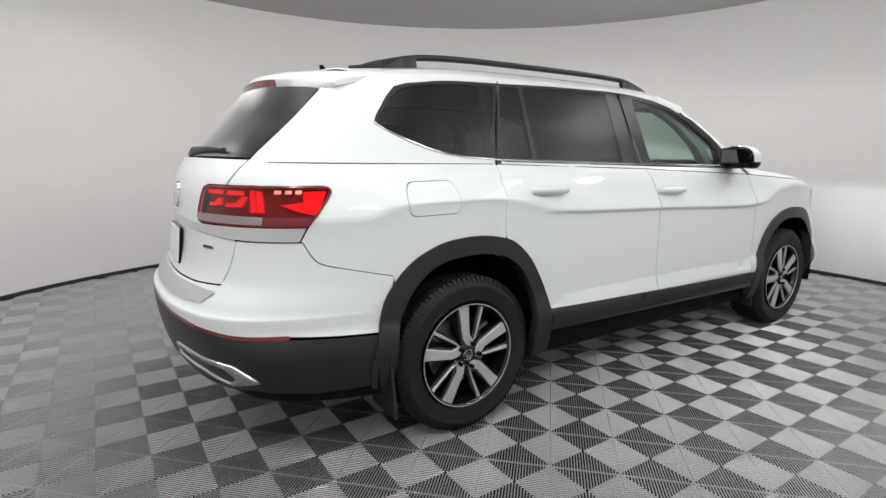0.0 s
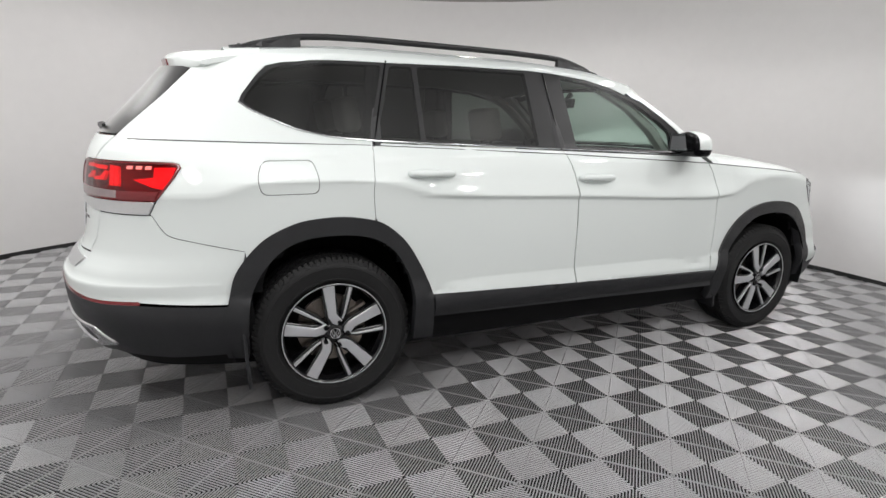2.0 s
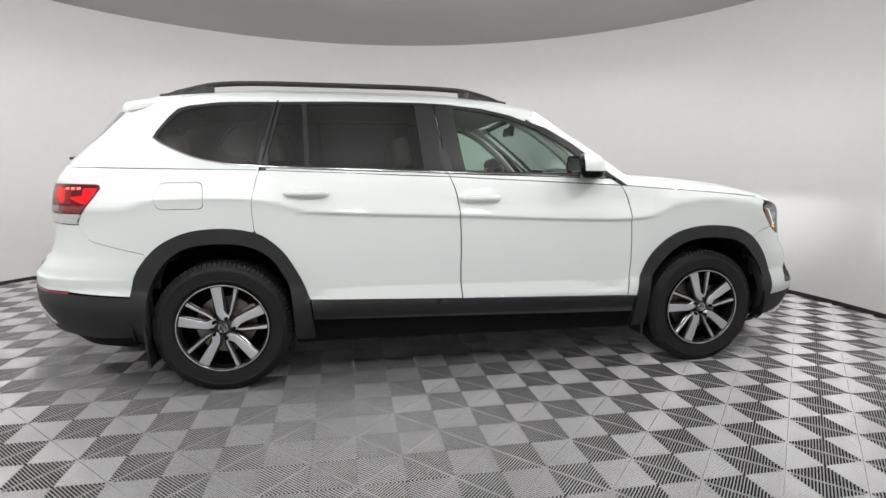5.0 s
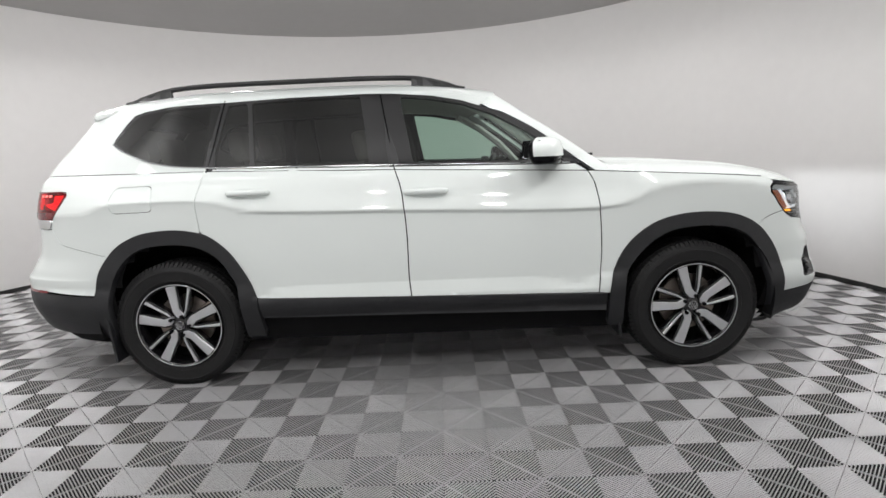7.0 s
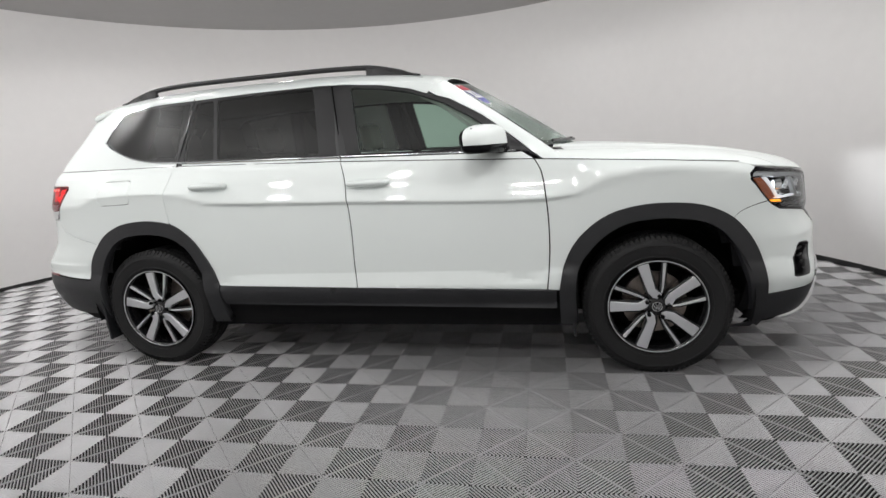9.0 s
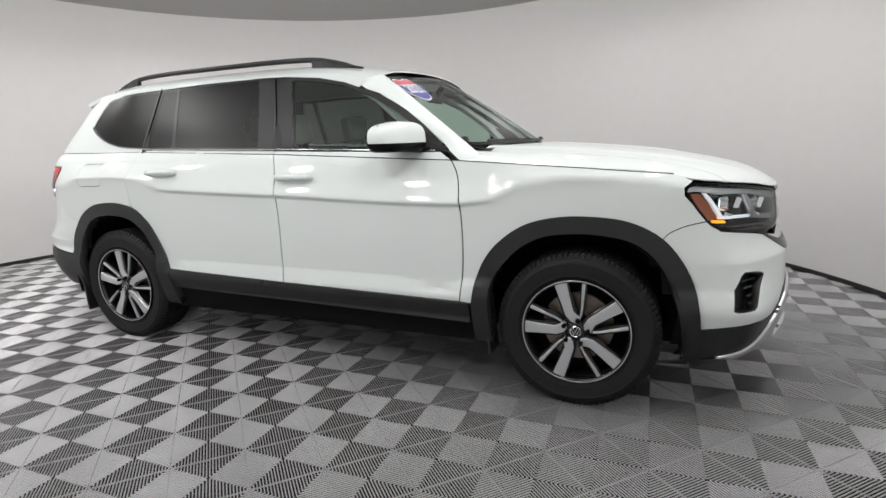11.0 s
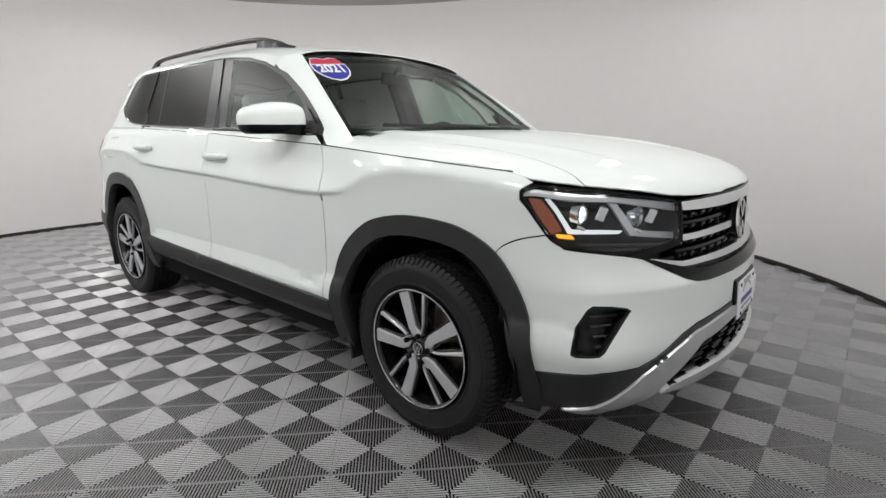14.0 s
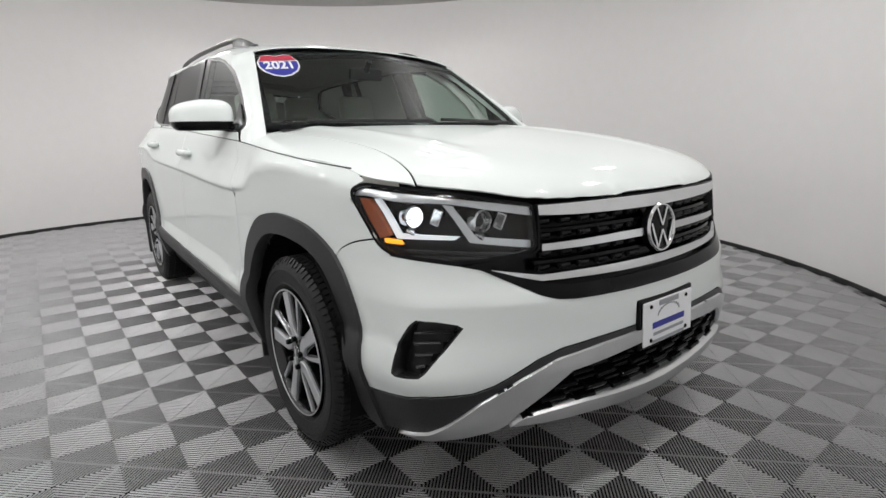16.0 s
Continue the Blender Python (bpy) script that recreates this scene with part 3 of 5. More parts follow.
# bumpers, tailgate
LOW_EDGE = [fx(3.50, .425), fy(.915, .440), fy(.875, .462), fy(.75, .460), fy(.69, .478), fy(.636, .504), fy(.56, .54), fy(.482, .562), fy(.36, .570), fy(.15, .574), fy(0, .575)]
GRILLE_EDGE = [fy(.73, .818), fy(.68, .806), fy(.61, .767), fy(.54, .728), fy(.49, .712), fy(.43, .706), fy(.2, .70), fy(0, .70)]
VENT = [fy(.857, .672), fy(.81, .668), fy(.765, .658), fy(.752, .648), fy(.868, .530), fy(.885, .517), fx(3.64, .508), fx(3.622, .514), fy(.895, .60), fy(.872, .655)]
half = line([p for p in ARCH_F if p[0] > 3.33][::-1])
half = half + line([(x + .001, z - .005) for x, z in BUMPER_SEAM[1:]]) + [fy(.87, .844)] + GRILLE_EDGE
half_low = LOW_EDGE
front_line = half + [(-s, z) for s, z in half[::-1][1:]] + [(-s, z) for s, z in half_low] + half_low[::-1][1:]
front_bumper = panel("front_bumper", flank(front_line, holes=(VENT, flip(VENT)), h=.03), WHITE, car)


def across(p):
    """A line on the tail and its mirror on the other side."""
    return p + [(2 * TAIL - s, z) for s, z in p[::-1] if abs(s - TAIL) > 1e-6]


gate_line = [ry(0, 1.268), ry(.3, 1.266), ry(.612, 1.262), ry(.602, 1.20), ry(.59, 1.165), ry(.45, 1.163), ry(.41, 1.0), ry(.66, .955), ry(.665, .93), ry(.645, .84), ry(.62, .768), ry(.45, .757), ry(.2, .753), ry(0, .752)]
tailgate = panel("tailgate", flank(gate_line + [(2 * TAIL - s, z) for s, z in gate_line[1:-1][::-1]]), WHITE, car)
top_r = line(bend([(-.38, .789), (-.57, .8325), (-.663, .857), (-.6985, .8905), (-.7265, .944)])) + [ry(.67, .944), ry(.65, .835), ry(.625, .762), ry(.45, .751), ry(.2, .747), ry(0, .746)]
low_r = line([(-.455, .565), (-.60, .572), (-.82, .585)]) + [ry(.75, .588), ry(.60, .605), ry(.25, .632), ry(0, .64)]
arch_b = line([p for p in ARCH_R if p[0] < -.385][::-1])
rb_line = across(top_r) + [(2 * TAIL - s, z) for s, z in arch_b] + [(2 * TAIL - s, z) for s, z in low_r] + low_r[::-1][1:] + arch_b[::-1]
rear_bumper = panel("rear_bumper", flank(rb_line, h=.035), WHITE, car)
# black lower parts
low_r2 = line([(-.465, .325), (-.70, .32), (-.92, .345)]) + [ry(.70, .335), ry(.45, .33), ry(0, .33)]
mid_r = line([(-.46, .555), (-.60, .562), (-.82, .573)]) + [ry(.75, .575), ry(.60, .592), ry(.25, .62), ry(0, .628)]
panel("rear_bumper_skirt", flank(across(mid_r) + across(low_r2)[::-1], off=.004), CLAD, car, "matt black plastic lower rear bumper")
strip = [ry(.80, .574), ry(.74, .577), ry(.60, .594), ry(.25, .622), ry(0, .63)]
strip2 = [ry(.80, .588), ry(.74, .590), ry(.60, .607), ry(.25, .634), ry(0, .642)]
panel("rear_reflector", flank(across(line([(-.80, .573)]) + strip) + across(line([(-.80, .588)]) + strip2)[::-1], off=.003, h=.03), RED_DEEP, car, "thin red reflector strip")
skirt = [(a, z - .005) for a, z in LOW_EDGE]
SKID_OUT = [fy(.86, .285), fy(.828, .316), fy(.726, .425), fy(.604, .494), fy(.493, .534), fy(.33, .548), fy(.17, .552), fy(0, .553)]
skirt_line = skirt + [fy(0, .557)] + SKID_OUT[::-1][1:] + [fy(.87, .235), fy(.90, .225), fx(3.46, .225)]
for q in (skirt_line, flip(skirt_line)):
    panel("front_bumper_skirt", flank(q, off=.003, h=.02), CLAD, car, "matt black plastic lower front bumper")
skid_in = [fy(.635, .344), fy(.61, .376), fy(.517, .444), fy(.45, .488), fy(.16, .508), fy(0, .51)]
skid_low = [fy(0, .352), fy(.2, .358), fy(.39, .372), fy(.52, .370), fy(.60, .360)]
lip_low = [fy(0, .302), fy(.2, .310), fy(.36, .328), fy(.52, .334), fy(.63, .338)]
arm = SKID_OUT + skid_in[::-1] + [fy(.66, .322), fy(.74, .292), fy(.82, .278)]
for q in (arm, flip(arm)):
    panel("skid_arm", flank(q, off=.014, thick=.014, h=.012), SATIN, car, "satin silver trim curving round the lower grille")
lip = skid_low[::-1] + [(-s, z) for s, z in skid_low[1:]] + [(-s, z) for s, z in lip_low[::-1]] + lip_low[1:]
panel("skid_plate", flank(lip, off=.022, thick=.05, h=.02), SATIN, car, "satin silver lip under the lower grille")

# cladding round the wheels and along the sills
for q in (line(ARCH_R) + line([(.50, .29), (.395, .29)]) + line(WELL_R[::-1]) + line([(-.47, .31)]), line(ARCH_F) + line([(3.485, .24)]) + line(WELL_F[::-1]) + line([(2.49, .27)])):
    both("wheel_arch_trim", q, CLAD, off=.014, thick=.05)
def sill_skin(a, z):
    """The flank's skin, rolled inwards below the doors."""
    p = skin(a, z)
    roll = .012 - .022 * max(0.0, (.462 - z) / .08) ** 1.8
    return p + Vector((0, math.copysign(roll, p.y), 0))


SILL = line([(x, .525 - .0255 * (x - .48)) for x in (.49, 1.0, 1.5, 2.0, 2.47)]) + line([(2.47, .372), (1.5, .388), (.50, .402)])
for q in (SILL, flip(SILL)):
    panel("sill_trim", sheet(q, sill_skin, from_middle, h=.028, thick=.03), CLAD, car, "black grained plastic sill")
both("sill_cover", line([(.505, .40), (1.5, .38), (2.475, .37)]) + line([(2.475, .27), (.51, .295)]), DARK, off=-.06, thick=.05)

# a dark shell added behind the panels, so that their gaps look shaded
LAMP_R = [ry(.40, 1.155), ry(.60, 1.160)] + line([(-.62, 1.157), (-.60, 1.14), (-.70, 1.01)]) + [ry(.63, 1.005), ry(.39, 1.0), ry(.38, 1.04)]
cut = [line(WELL_R) + line([(.395, .1), (-.385, .1)]), line(WELL_F) + line([(3.44, .1), (2.575, .1)]), LAMP_OUT, VENT,
       [fy(.60, .345), fy(.5, .46), fy(.40, .50), fy(0, .51), (-.5, .5), (-.5, .2), fy(0, .26), fy(.5, .31)],
       [fy(.525, .99), (-.3, .99), (-.3, .70), fy(.43, .715), fy(.54, .74), fy(.65, .80)], LAMP_R, [(-.5, .2), fy(.72, .2), fy(.72, .30), fy(.5, .325), (-.5, .31)]]
ss, zs = np.arange(-TAIL, TAIL + .02, .04), np.arange(.24, 1.22, .03)
V, F = [], []
for s in ss:
    for z in zs:
        p = skin(float(s), float(z))
        n = from_middle(p)
        d = Vector((p.x - min(max(p.x, .4), 2.6), p.y, 0)).normalized()
        V.append(p - d * .035)
cells = np.array([(abs(ss[i] + .02), zs[j] + .015) for i in range(len(ss) - 1) for j in range(len(zs) - 1)])
drop = np.zeros(len(cells), bool)
for q in cut:
    drop |= within(q, cells)
drop |= (cells[:, 1] > 1.0) & (cells[:, 0] < 2.2)
m = len(zs)
for k, (i, j) in enumerate([(i, j) for i in range(len(ss) - 1) for j in range(m - 1)]):
    if not drop[k]:
        F.append((i * m + j, i * m + j + 1, (i + 1) * m + j + 1, (i + 1) * m + j))
solid("inner_body", V, F, DARK, car, "added dark shell behind the panels for the shade in their gaps", smooth=True)
part("underbody", block(4.2, 1.5, .10, pose(1.42, 0, .33), .03), DARK, car, "dark flat underside")
for x in (0, 2.979):
    for sg in (1, -1):
        rows = [(.462, .0), (.462, .40), (.001, .40)]
        bm = bmesh.new()
        arcs = []
        for r, h in rows:
            arcs.append([bm.verts.new((x + r * math.cos(a), -sg * (.965 - h), .40 + r * math.sin(a) * .98)) for a in np.linspace(-.25, math.pi + .25, 25)])
        for a, b in zip(arcs, arcs[1:]):
            for k in range(24):
                bm.faces.new((a[k], a[k + 1], b[k + 1], b[k]))
        part("wheel_well", bm, DARK, car, "black wheel-arch liner")

# ---- glass ----
QUARTER = [(.20, 1.270), (.04, 1.286), (-.08, 1.306), (-.17, 1.333), (-.29, 1.386), (-.345, 1.423), (-.328, 1.455), (-.262, 1.535), (-.215, 1.575), (-.15, 1.592), (-.05, 1.604), (.295, 1.618)]
REAR_PANE = [(1.15, 1.252), (.49, 1.268), (.475, 1.625), (.8, 1.634), (1.105, 1.637)]
VENT_PANE = [(.465, 1.268), (.245, 1.273), (.335, 1.618), (.45, 1.623)]
FRONT_PANE = [(2.13, 1.235), (1.40, 1.247), (1.335, 1.625), (1.52, 1.605), (1.69, 1.571), (1.87, 1.503), (2.04, 1.408), (2.125, 1.345)]
for q, glass_kind, word in ((QUARTER, GLASS_DARK, "quarter_window"), (VENT_PANE, GLASS_DARK, "fixed_pane"), (REAR_PANE, GLASS_DARK, "rear_window_pane"), (FRONT_PANE, GLASS_CLEAR, "front_window_pane")):
    for ob in both(word, soft(line(q), .02), glass_kind, off=-.006, thick=.004):
        ob.visible_shadow = False
        tagged(ob, "dark tinted privacy glass" if glass_kind is GLASS_DARK else "lightly green-tinted glass")
DLO = line([(.214, belt(.214) + .004), (.04, 1.274), (-.08, 1.295), (-.17, 1.322), (-.30, 1.378), (-.362, 1.42), (-.345, 1.455), (-.28, 1.54), (-.235, 1.585)]) + line(DLO_TOP) + line(
    [(1.912, 1.515), (2.092, 1.415), (2.18, 1.35), (2.35, 1.205)]) + line([(x, belt(x) + .004) for x in np.arange(2.25, .25, -.1)])
both("window_frame", DLO, SATINBLACK, holes=tuple(soft(line(q), .02) for q in (QUARTER, VENT_PANE, REAR_PANE, FRONT_PANE)), off=-.004, thick=.03)
# dark gap between the doors' window frames
for x0, x1 in ((1.222, 1.292), (.318, .219)):
    for sg in (1, -1):
        pts = [skin(*fx(x0 + (x1 - x0) * t, 1.64 + (1.235 - 1.64) * t)) for t in np.linspace(0, 1, 12)]
        part("door_gap", tube([(p.x, -sg * (abs(p.y) - .003), p.z) for p in pts], .0045, 6), GLOSSBLACK, car)
for sg in (1, -1):
    low = [(x, belt(x) - .003) for x in np.arange(2.28, .22, -.06)] + bend([(.214, belt(.214) - .001), (.04, 1.277), (-.08, 1.298), (-.17, 1.325), (-.30, 1.381), (-.360, 1.42)], 4)
    pts = [skin(*fx(x, z)) for x, z in low]
    part("window_trim", tube([(p.x, -sg * (abs(p.y) + .001), p.z) for p in pts], .0045, 6, flat=1.0), DULLCHROME, car, "thin chrome strip under the side windows")
    # the shade in the shoulder crease, laid on as a thin black strip
    groove = [(x, z) for x, z in zip(np.linspace(-.80, 3.36, 90), np.interp(np.linspace(-.80, 3.36, 90), [-.8, .21, 1.29, 2.38, 3.0, 3.37], [1.252, 1.243, 1.211, 1.163, 1.120, 1.088]))]
    pts = [skin(*fx(x, z)) for x, z in groove]
    part("shoulder_groove", tube([(p.x, -sg * (abs(p.y) - .0005), p.z) for p in pts], .0028, 5), SATINBLACK, car, "thin black strip for the shade in the shoulder groove")
screen = panel("windscreen", sheet([(y, v) for y, v in [(-.785, .03), (-.4, .012), (0, .005), (.4, .012), (.785, .03), (.79, .5), (.775, .975), (.4, .985), (0, .988), (-.4, .985), (-.775, .975), (-.79, .5)]], screen_skin, upwards, h=.08, thick=.005), GLASS_SCREEN, car, "laminated windscreen with a pale green tint")
screen.visible_shadow = False
outer = [(-.80, 0), (-.4, -.02), (0, -.03), (.4, -.02), (.80, 0), (.80, .5), (.785, 1.0), (.4, 1.005), (0, 1.006), (-.4, 1.005), (-.785, 1.0), (-.80, .5)]
inner = [(-.764, .07), (-.4, .05), (0, .045), (.4, .05), (.772, .07), (.775, .5), (.755, .93), (.4, .945), (0, .95), (-.4, .945), (-.75, .93), (-.765, .5)]
panel("windscreen_border", sheet(outer, screen_skin, upwards, holes=(inner,), h=.06, off=-.004, thick=.02), GLOSSBLACK, car, "black printed border of the windscreen")
bm = bmesh.new()
cowl = [[Vector((2.62 - .20 * bow(y) + d, y, 1.214 - .02 * (d > .05) - .004 * bow(y))) for y in np.linspace(-.77, .77, 17)] for d in (-.06, .0, .05, .12)]
vs = [[bm.verts.new(p) for p in row] for row in cowl]
for a, b in zip(vs, vs[1:]):
    for k in range(16):
        bm.faces.new((a[k], b[k], b[k + 1], a[k + 1]))
part("cowl", bm, SATINBLACK, car, "black plastic cowl under the windscreen", smooth=True)
for y0, y1 in ((-.62, -.02), (.05, .66)):
    pts = [screen_skin(y, .02 + .02 * (1 - t)) + Vector((.012, 0, .012)) for t, y in zip(np.linspace(0, 1, 9), np.linspace(y0, y1, 9))]
    part("wiper", tube(pts, .009, 6), SATINBLACK, car)
rear_glass = [ry(0, 1.280), ry(.3, 1.278), ry(.610, 1.274), ry(.617, 1.33), ry(.608, 1.45), ry(.592, 1.57), ry(.3, 1.59), ry(0, 1.595)]
rear_glass = rear_glass + [(2 * TAIL - s, z) for s, z in rear_glass[1:-1][::-1]]
ob = panel("tailgate_window", flank(rear_glass, off=-.004, thick=.006), GLASS_REAR, car, "dark tinted rear window")
ob.visible_shadow = False
edge_in = [ry(0, 1.33), ry(.3, 1.328), ry(.57, 1.322), ry(.57, 1.36), ry(.56, 1.45), ry(.54, 1.55), ry(.3, 1.57), ry(0, 1.575)]
edge_in = edge_in + [(2 * TAIL - s, z) for s, z in edge_in[1:-1][::-1]]
panel("tailgate_window_border", flank(rear_glass, holes=(edge_in,), off=-.009, thick=.01), GLOSSBLACK, car, "black border of the rear window")
# spoiler over the rear window
V, F = [], []
ys = np.linspace(-.655, .655, 29)
sect = [(-.34, .0), (-.50, .012), (-.60, .012), (-.66, .004), (-.684, -.018), (-.672, -.062), (-.64, -.078), (-.56, -.075), (-.42, -.07)]
for y in ys:
    q = (y / .66) ** 2
    tip = max(0.0, (abs(y) - .57) / .085)
    drop = .055 * q + .014 * tip
    for x, dz in sect:
        dz, x = dz * (1 - .75 * tip), x + .05 * tip * (x < -.5)
        V.append((x + .15 * q * (x < -.4) * (abs(x + .34) / .33), y, 1.695 + (roof_mid(x) - roof_mid(-.45)) - drop - .015 + dz))
n = len(sect)
for k in range(len(ys) - 1):
    for j in range(n - 1):
        F.append((k * n + j, (k + 1) * n + j, (k + 1) * n + j + 1, k * n + j + 1))
F += [tuple(range(n)), tuple(range((len(ys) - 1) * n, len(ys) * n))[::-1]]
spoiler = solid("spoiler", V, F, WHITE, car, smooth=True)
spoiler.data.set_sharp_from_angle(angle=0.8)
V, F = [], []
for y in np.linspace(-.31, .31, 15):
    q = (y / .66) ** 2
    for dx, dz in ((-.688, -.022), (-.681, -.060), (-.660, -.060), (-.664, -.022)):
        V.append((dx + .156 * q, y, 1.655 - .055 * q + dz))
for k in range(14):
    for j in range(4):
        F.append((4 * k + j, 4 * k + (j + 1) % 4, 4 * k + 4 + (j + 1) % 4, 4 * k + 4 + j))
F += [(0, 1, 2, 3), (56, 57, 58, 59)]
solid("brake_light", V, F, RED_DEEP, spoiler, "dark red third brake light")
part("aerial", prism([(0, 0), (-.03, .0), (-.075, .052), (-.09, .05), (-.085, 0)], .02, pose(-.22, .01, roof_mid(-.25) - .004, 90), .004), GLOSSBLACK, car, "small shark-fin aerial")
bm = tube([(-.975, .02, 1.282), (-.975, -.08, 1.297), (-.955, -.28, 1.305), (-.915, -.46, 1.303)], [.018, .022, .013, .008], 8)
part("rear_wiper", bm, SATINBLACK, car)

# ---- roof rails ----
for sg in (1, -1):
    xs = np.linspace(-.375, 1.72, 40)
    pts, low = [], []
    for x in xs:
        t = (x + .375) / 2.095
        y = float(np.interp(x, [-.375, -.1, .6, 1.4, 1.72], [.525, .575, .605, .60, .575]))
        up = .040 * float(ease(0, .16, t) * ease(1, .84, t))
        pts.append((x, -sg * y, roof_skin(x, y).z + up + .004))
    part("roof_rail", tube(pts, [.012 if 1 < i < 38 else .006 for i in range(40)], 8, flat=1.25), SATINBLACK, car, "black roof rail", smooth=True)
    for x0, x1 in ((-.37, -.06), (1.40, 1.715)):
        V, F = [], []
        for x in np.linspace(x0, x1, 10):
            i = int(np.argmin(abs(xs - x)))
            y = abs(pts[i][1])
            for dy, z in ((-.016, roof_skin(x, y).z - .004), (-.010, pts[i][2]), (.010, pts[i][2]), (.016, roof_skin(x, y).z - .004)):
                V.append((x, -sg * (y + dy), z))
        for k in range(9):
            for j in range(4):
                F.append((4 * k + j, 4 * k + (j + 1) % 4, 4 * k + 4 + (j + 1) % 4, 4 * k + 4 + j))
        F += [(0, 1, 2, 3), (36, 37, 38, 39)]
        solid("rail_foot", V, F, SATINBLACK, car, smooth=False)
    pts2 = [roof_skin(x, .635 * (1 if .2 < x else 1 - .1 * (.2 - x))) for x in np.linspace(-.25, 1.75, 30)]
    part("roof_moulding", tube([(p.x, -sg * abs(p.y), p.z + .001) for p in pts2], .006, 5, flat=.5), SATIN, car, "narrow strip along the roof")

# ---- handles, fuel flap, mirrors ----
for x, z, doors in ((.478, 1.116, rear_doors), (1.468, 1.085, front_doors)):
    for sg, door in zip((1, -1), doors):
        y = wide(x, z)
        bm = tube([(x + dx, -sg * (y + d), z + .003) for dx, d in ((-.115, .004), (-.105, .022), (-.06, .032), (0, .034), (.06, .032), (.105, .022), (.115, .004))], [.012, .016, .018, .018, .018, .016, .012], 10, flat=1.02)
        part("door_handle", bm, WHITE, door, "white pull handle", smooth=True)
        bm = lathe([(.001, .004), (.05, .003), (.062, -.002), (.06, -.012), (.001, -.012)], 24)
        bm.transform(pose(x - .02, -sg * (y - .002), z - .004, 90 if sg > 0 else -90) @ Matrix.Diagonal((1.15, .55, .5, 1)))
        part("handle_cup", bm, WHITE, door, smooth=True)
panel("fuel_flap", flank(soft(line([(-.063, 1.0385), (-.297, 1.0335), (-.312, 1.10), (-.2875, 1.1715), (-.0775, 1.1765), (-.061, 1.11)]), .03, 5), h=.03), WHITE, car, "white fuel filler flap")
for sg in (1, -1):
    mirror = empty("door_mirror", car)
    tagged(mirror, "white door mirror with a black lower half")
    def shell(z0, z1, x0, x1, grow):
        """A piece of the rounded housing between two heights and two depths, swept back at its outer end."""
        bm = bmesh.new()
        bmesh.ops.create_uvsphere(bm, u_segments=36, v_segments=22, radius=1)
        e = lambda a, p: math.copysign(abs(a) ** p, a)
        for v in bm.verts:
            c = v.co
            v.co = Vector((e(c.x, .62) * .080, e(c.y, .52) * .118, e(c.z, .60) * .072)) * grow
        for no, at, above in (((0, 0, 1), z0, True), ((0, 0, 1), z1, False), ((1, 0, 0), x0, True), ((1, 0, 0), x1, False)):
            geom = bm.verts[:] + bm.edges[:] + bm.faces[:]
            r = bmesh.ops.bisect_plane(bm, geom=geom, plane_co=Vector(no) * at, plane_no=no, clear_inner=above, clear_outer=not above)
            rim = [g for g in r["geom_cut"] if isinstance(g, bmesh.types.BMEdge)]
            if rim:
                bmesh.ops.holes_fill(bm, edges=rim)
        for v in bm.verts:
            out = -sg * v.co.y / .118
            v.co.x -= .045 * out + .105 * v.co.z
            v.co.z -= .020 * max(0, out) * (v.co.z > -.02)
        bm.transform(pose(2.125, -sg * 1.008, 1.276))
        return bm
    part("mirror_cap", shell(-.024, .2, -.040, .2, 1.07), WHITE, mirror, smooth=True)
    part("mirror_bezel", shell(-.024, .2, -.070, -.041, 1.05), GLOSSBLACK, mirror, "gloss black rim round the mirror glass", smooth=True)
    part("mirror_shell", shell(-.066, -.026, -.070, .2, 1.07), GLOSSBLACK, mirror, smooth=True)
    part("mirror_glass", block(.004, .185, .098, pose(2.049, -sg * 1.010, 1.287, 0, 5, sg * 19), .012), MIRROR, mirror, "dark mirror glass")
    part("mirror_foot", tube([(2.15, -sg * .95, 1.235), (2.19, -sg * .90, 1.222), (2.22, -sg * .862, 1.215)], [.036, .036, .042], 10, flat=.6), GLOSSBLACK, mirror, smooth=True)
    tri = line([(2.315, 1.21), (2.135, 1.222), (2.135, 1.338), (2.165, 1.33)])
    panel("mirror_triangle", flank(tri if sg > 0 else flip(tri), off=.004, thick=.012), SATINBLACK, mirror)

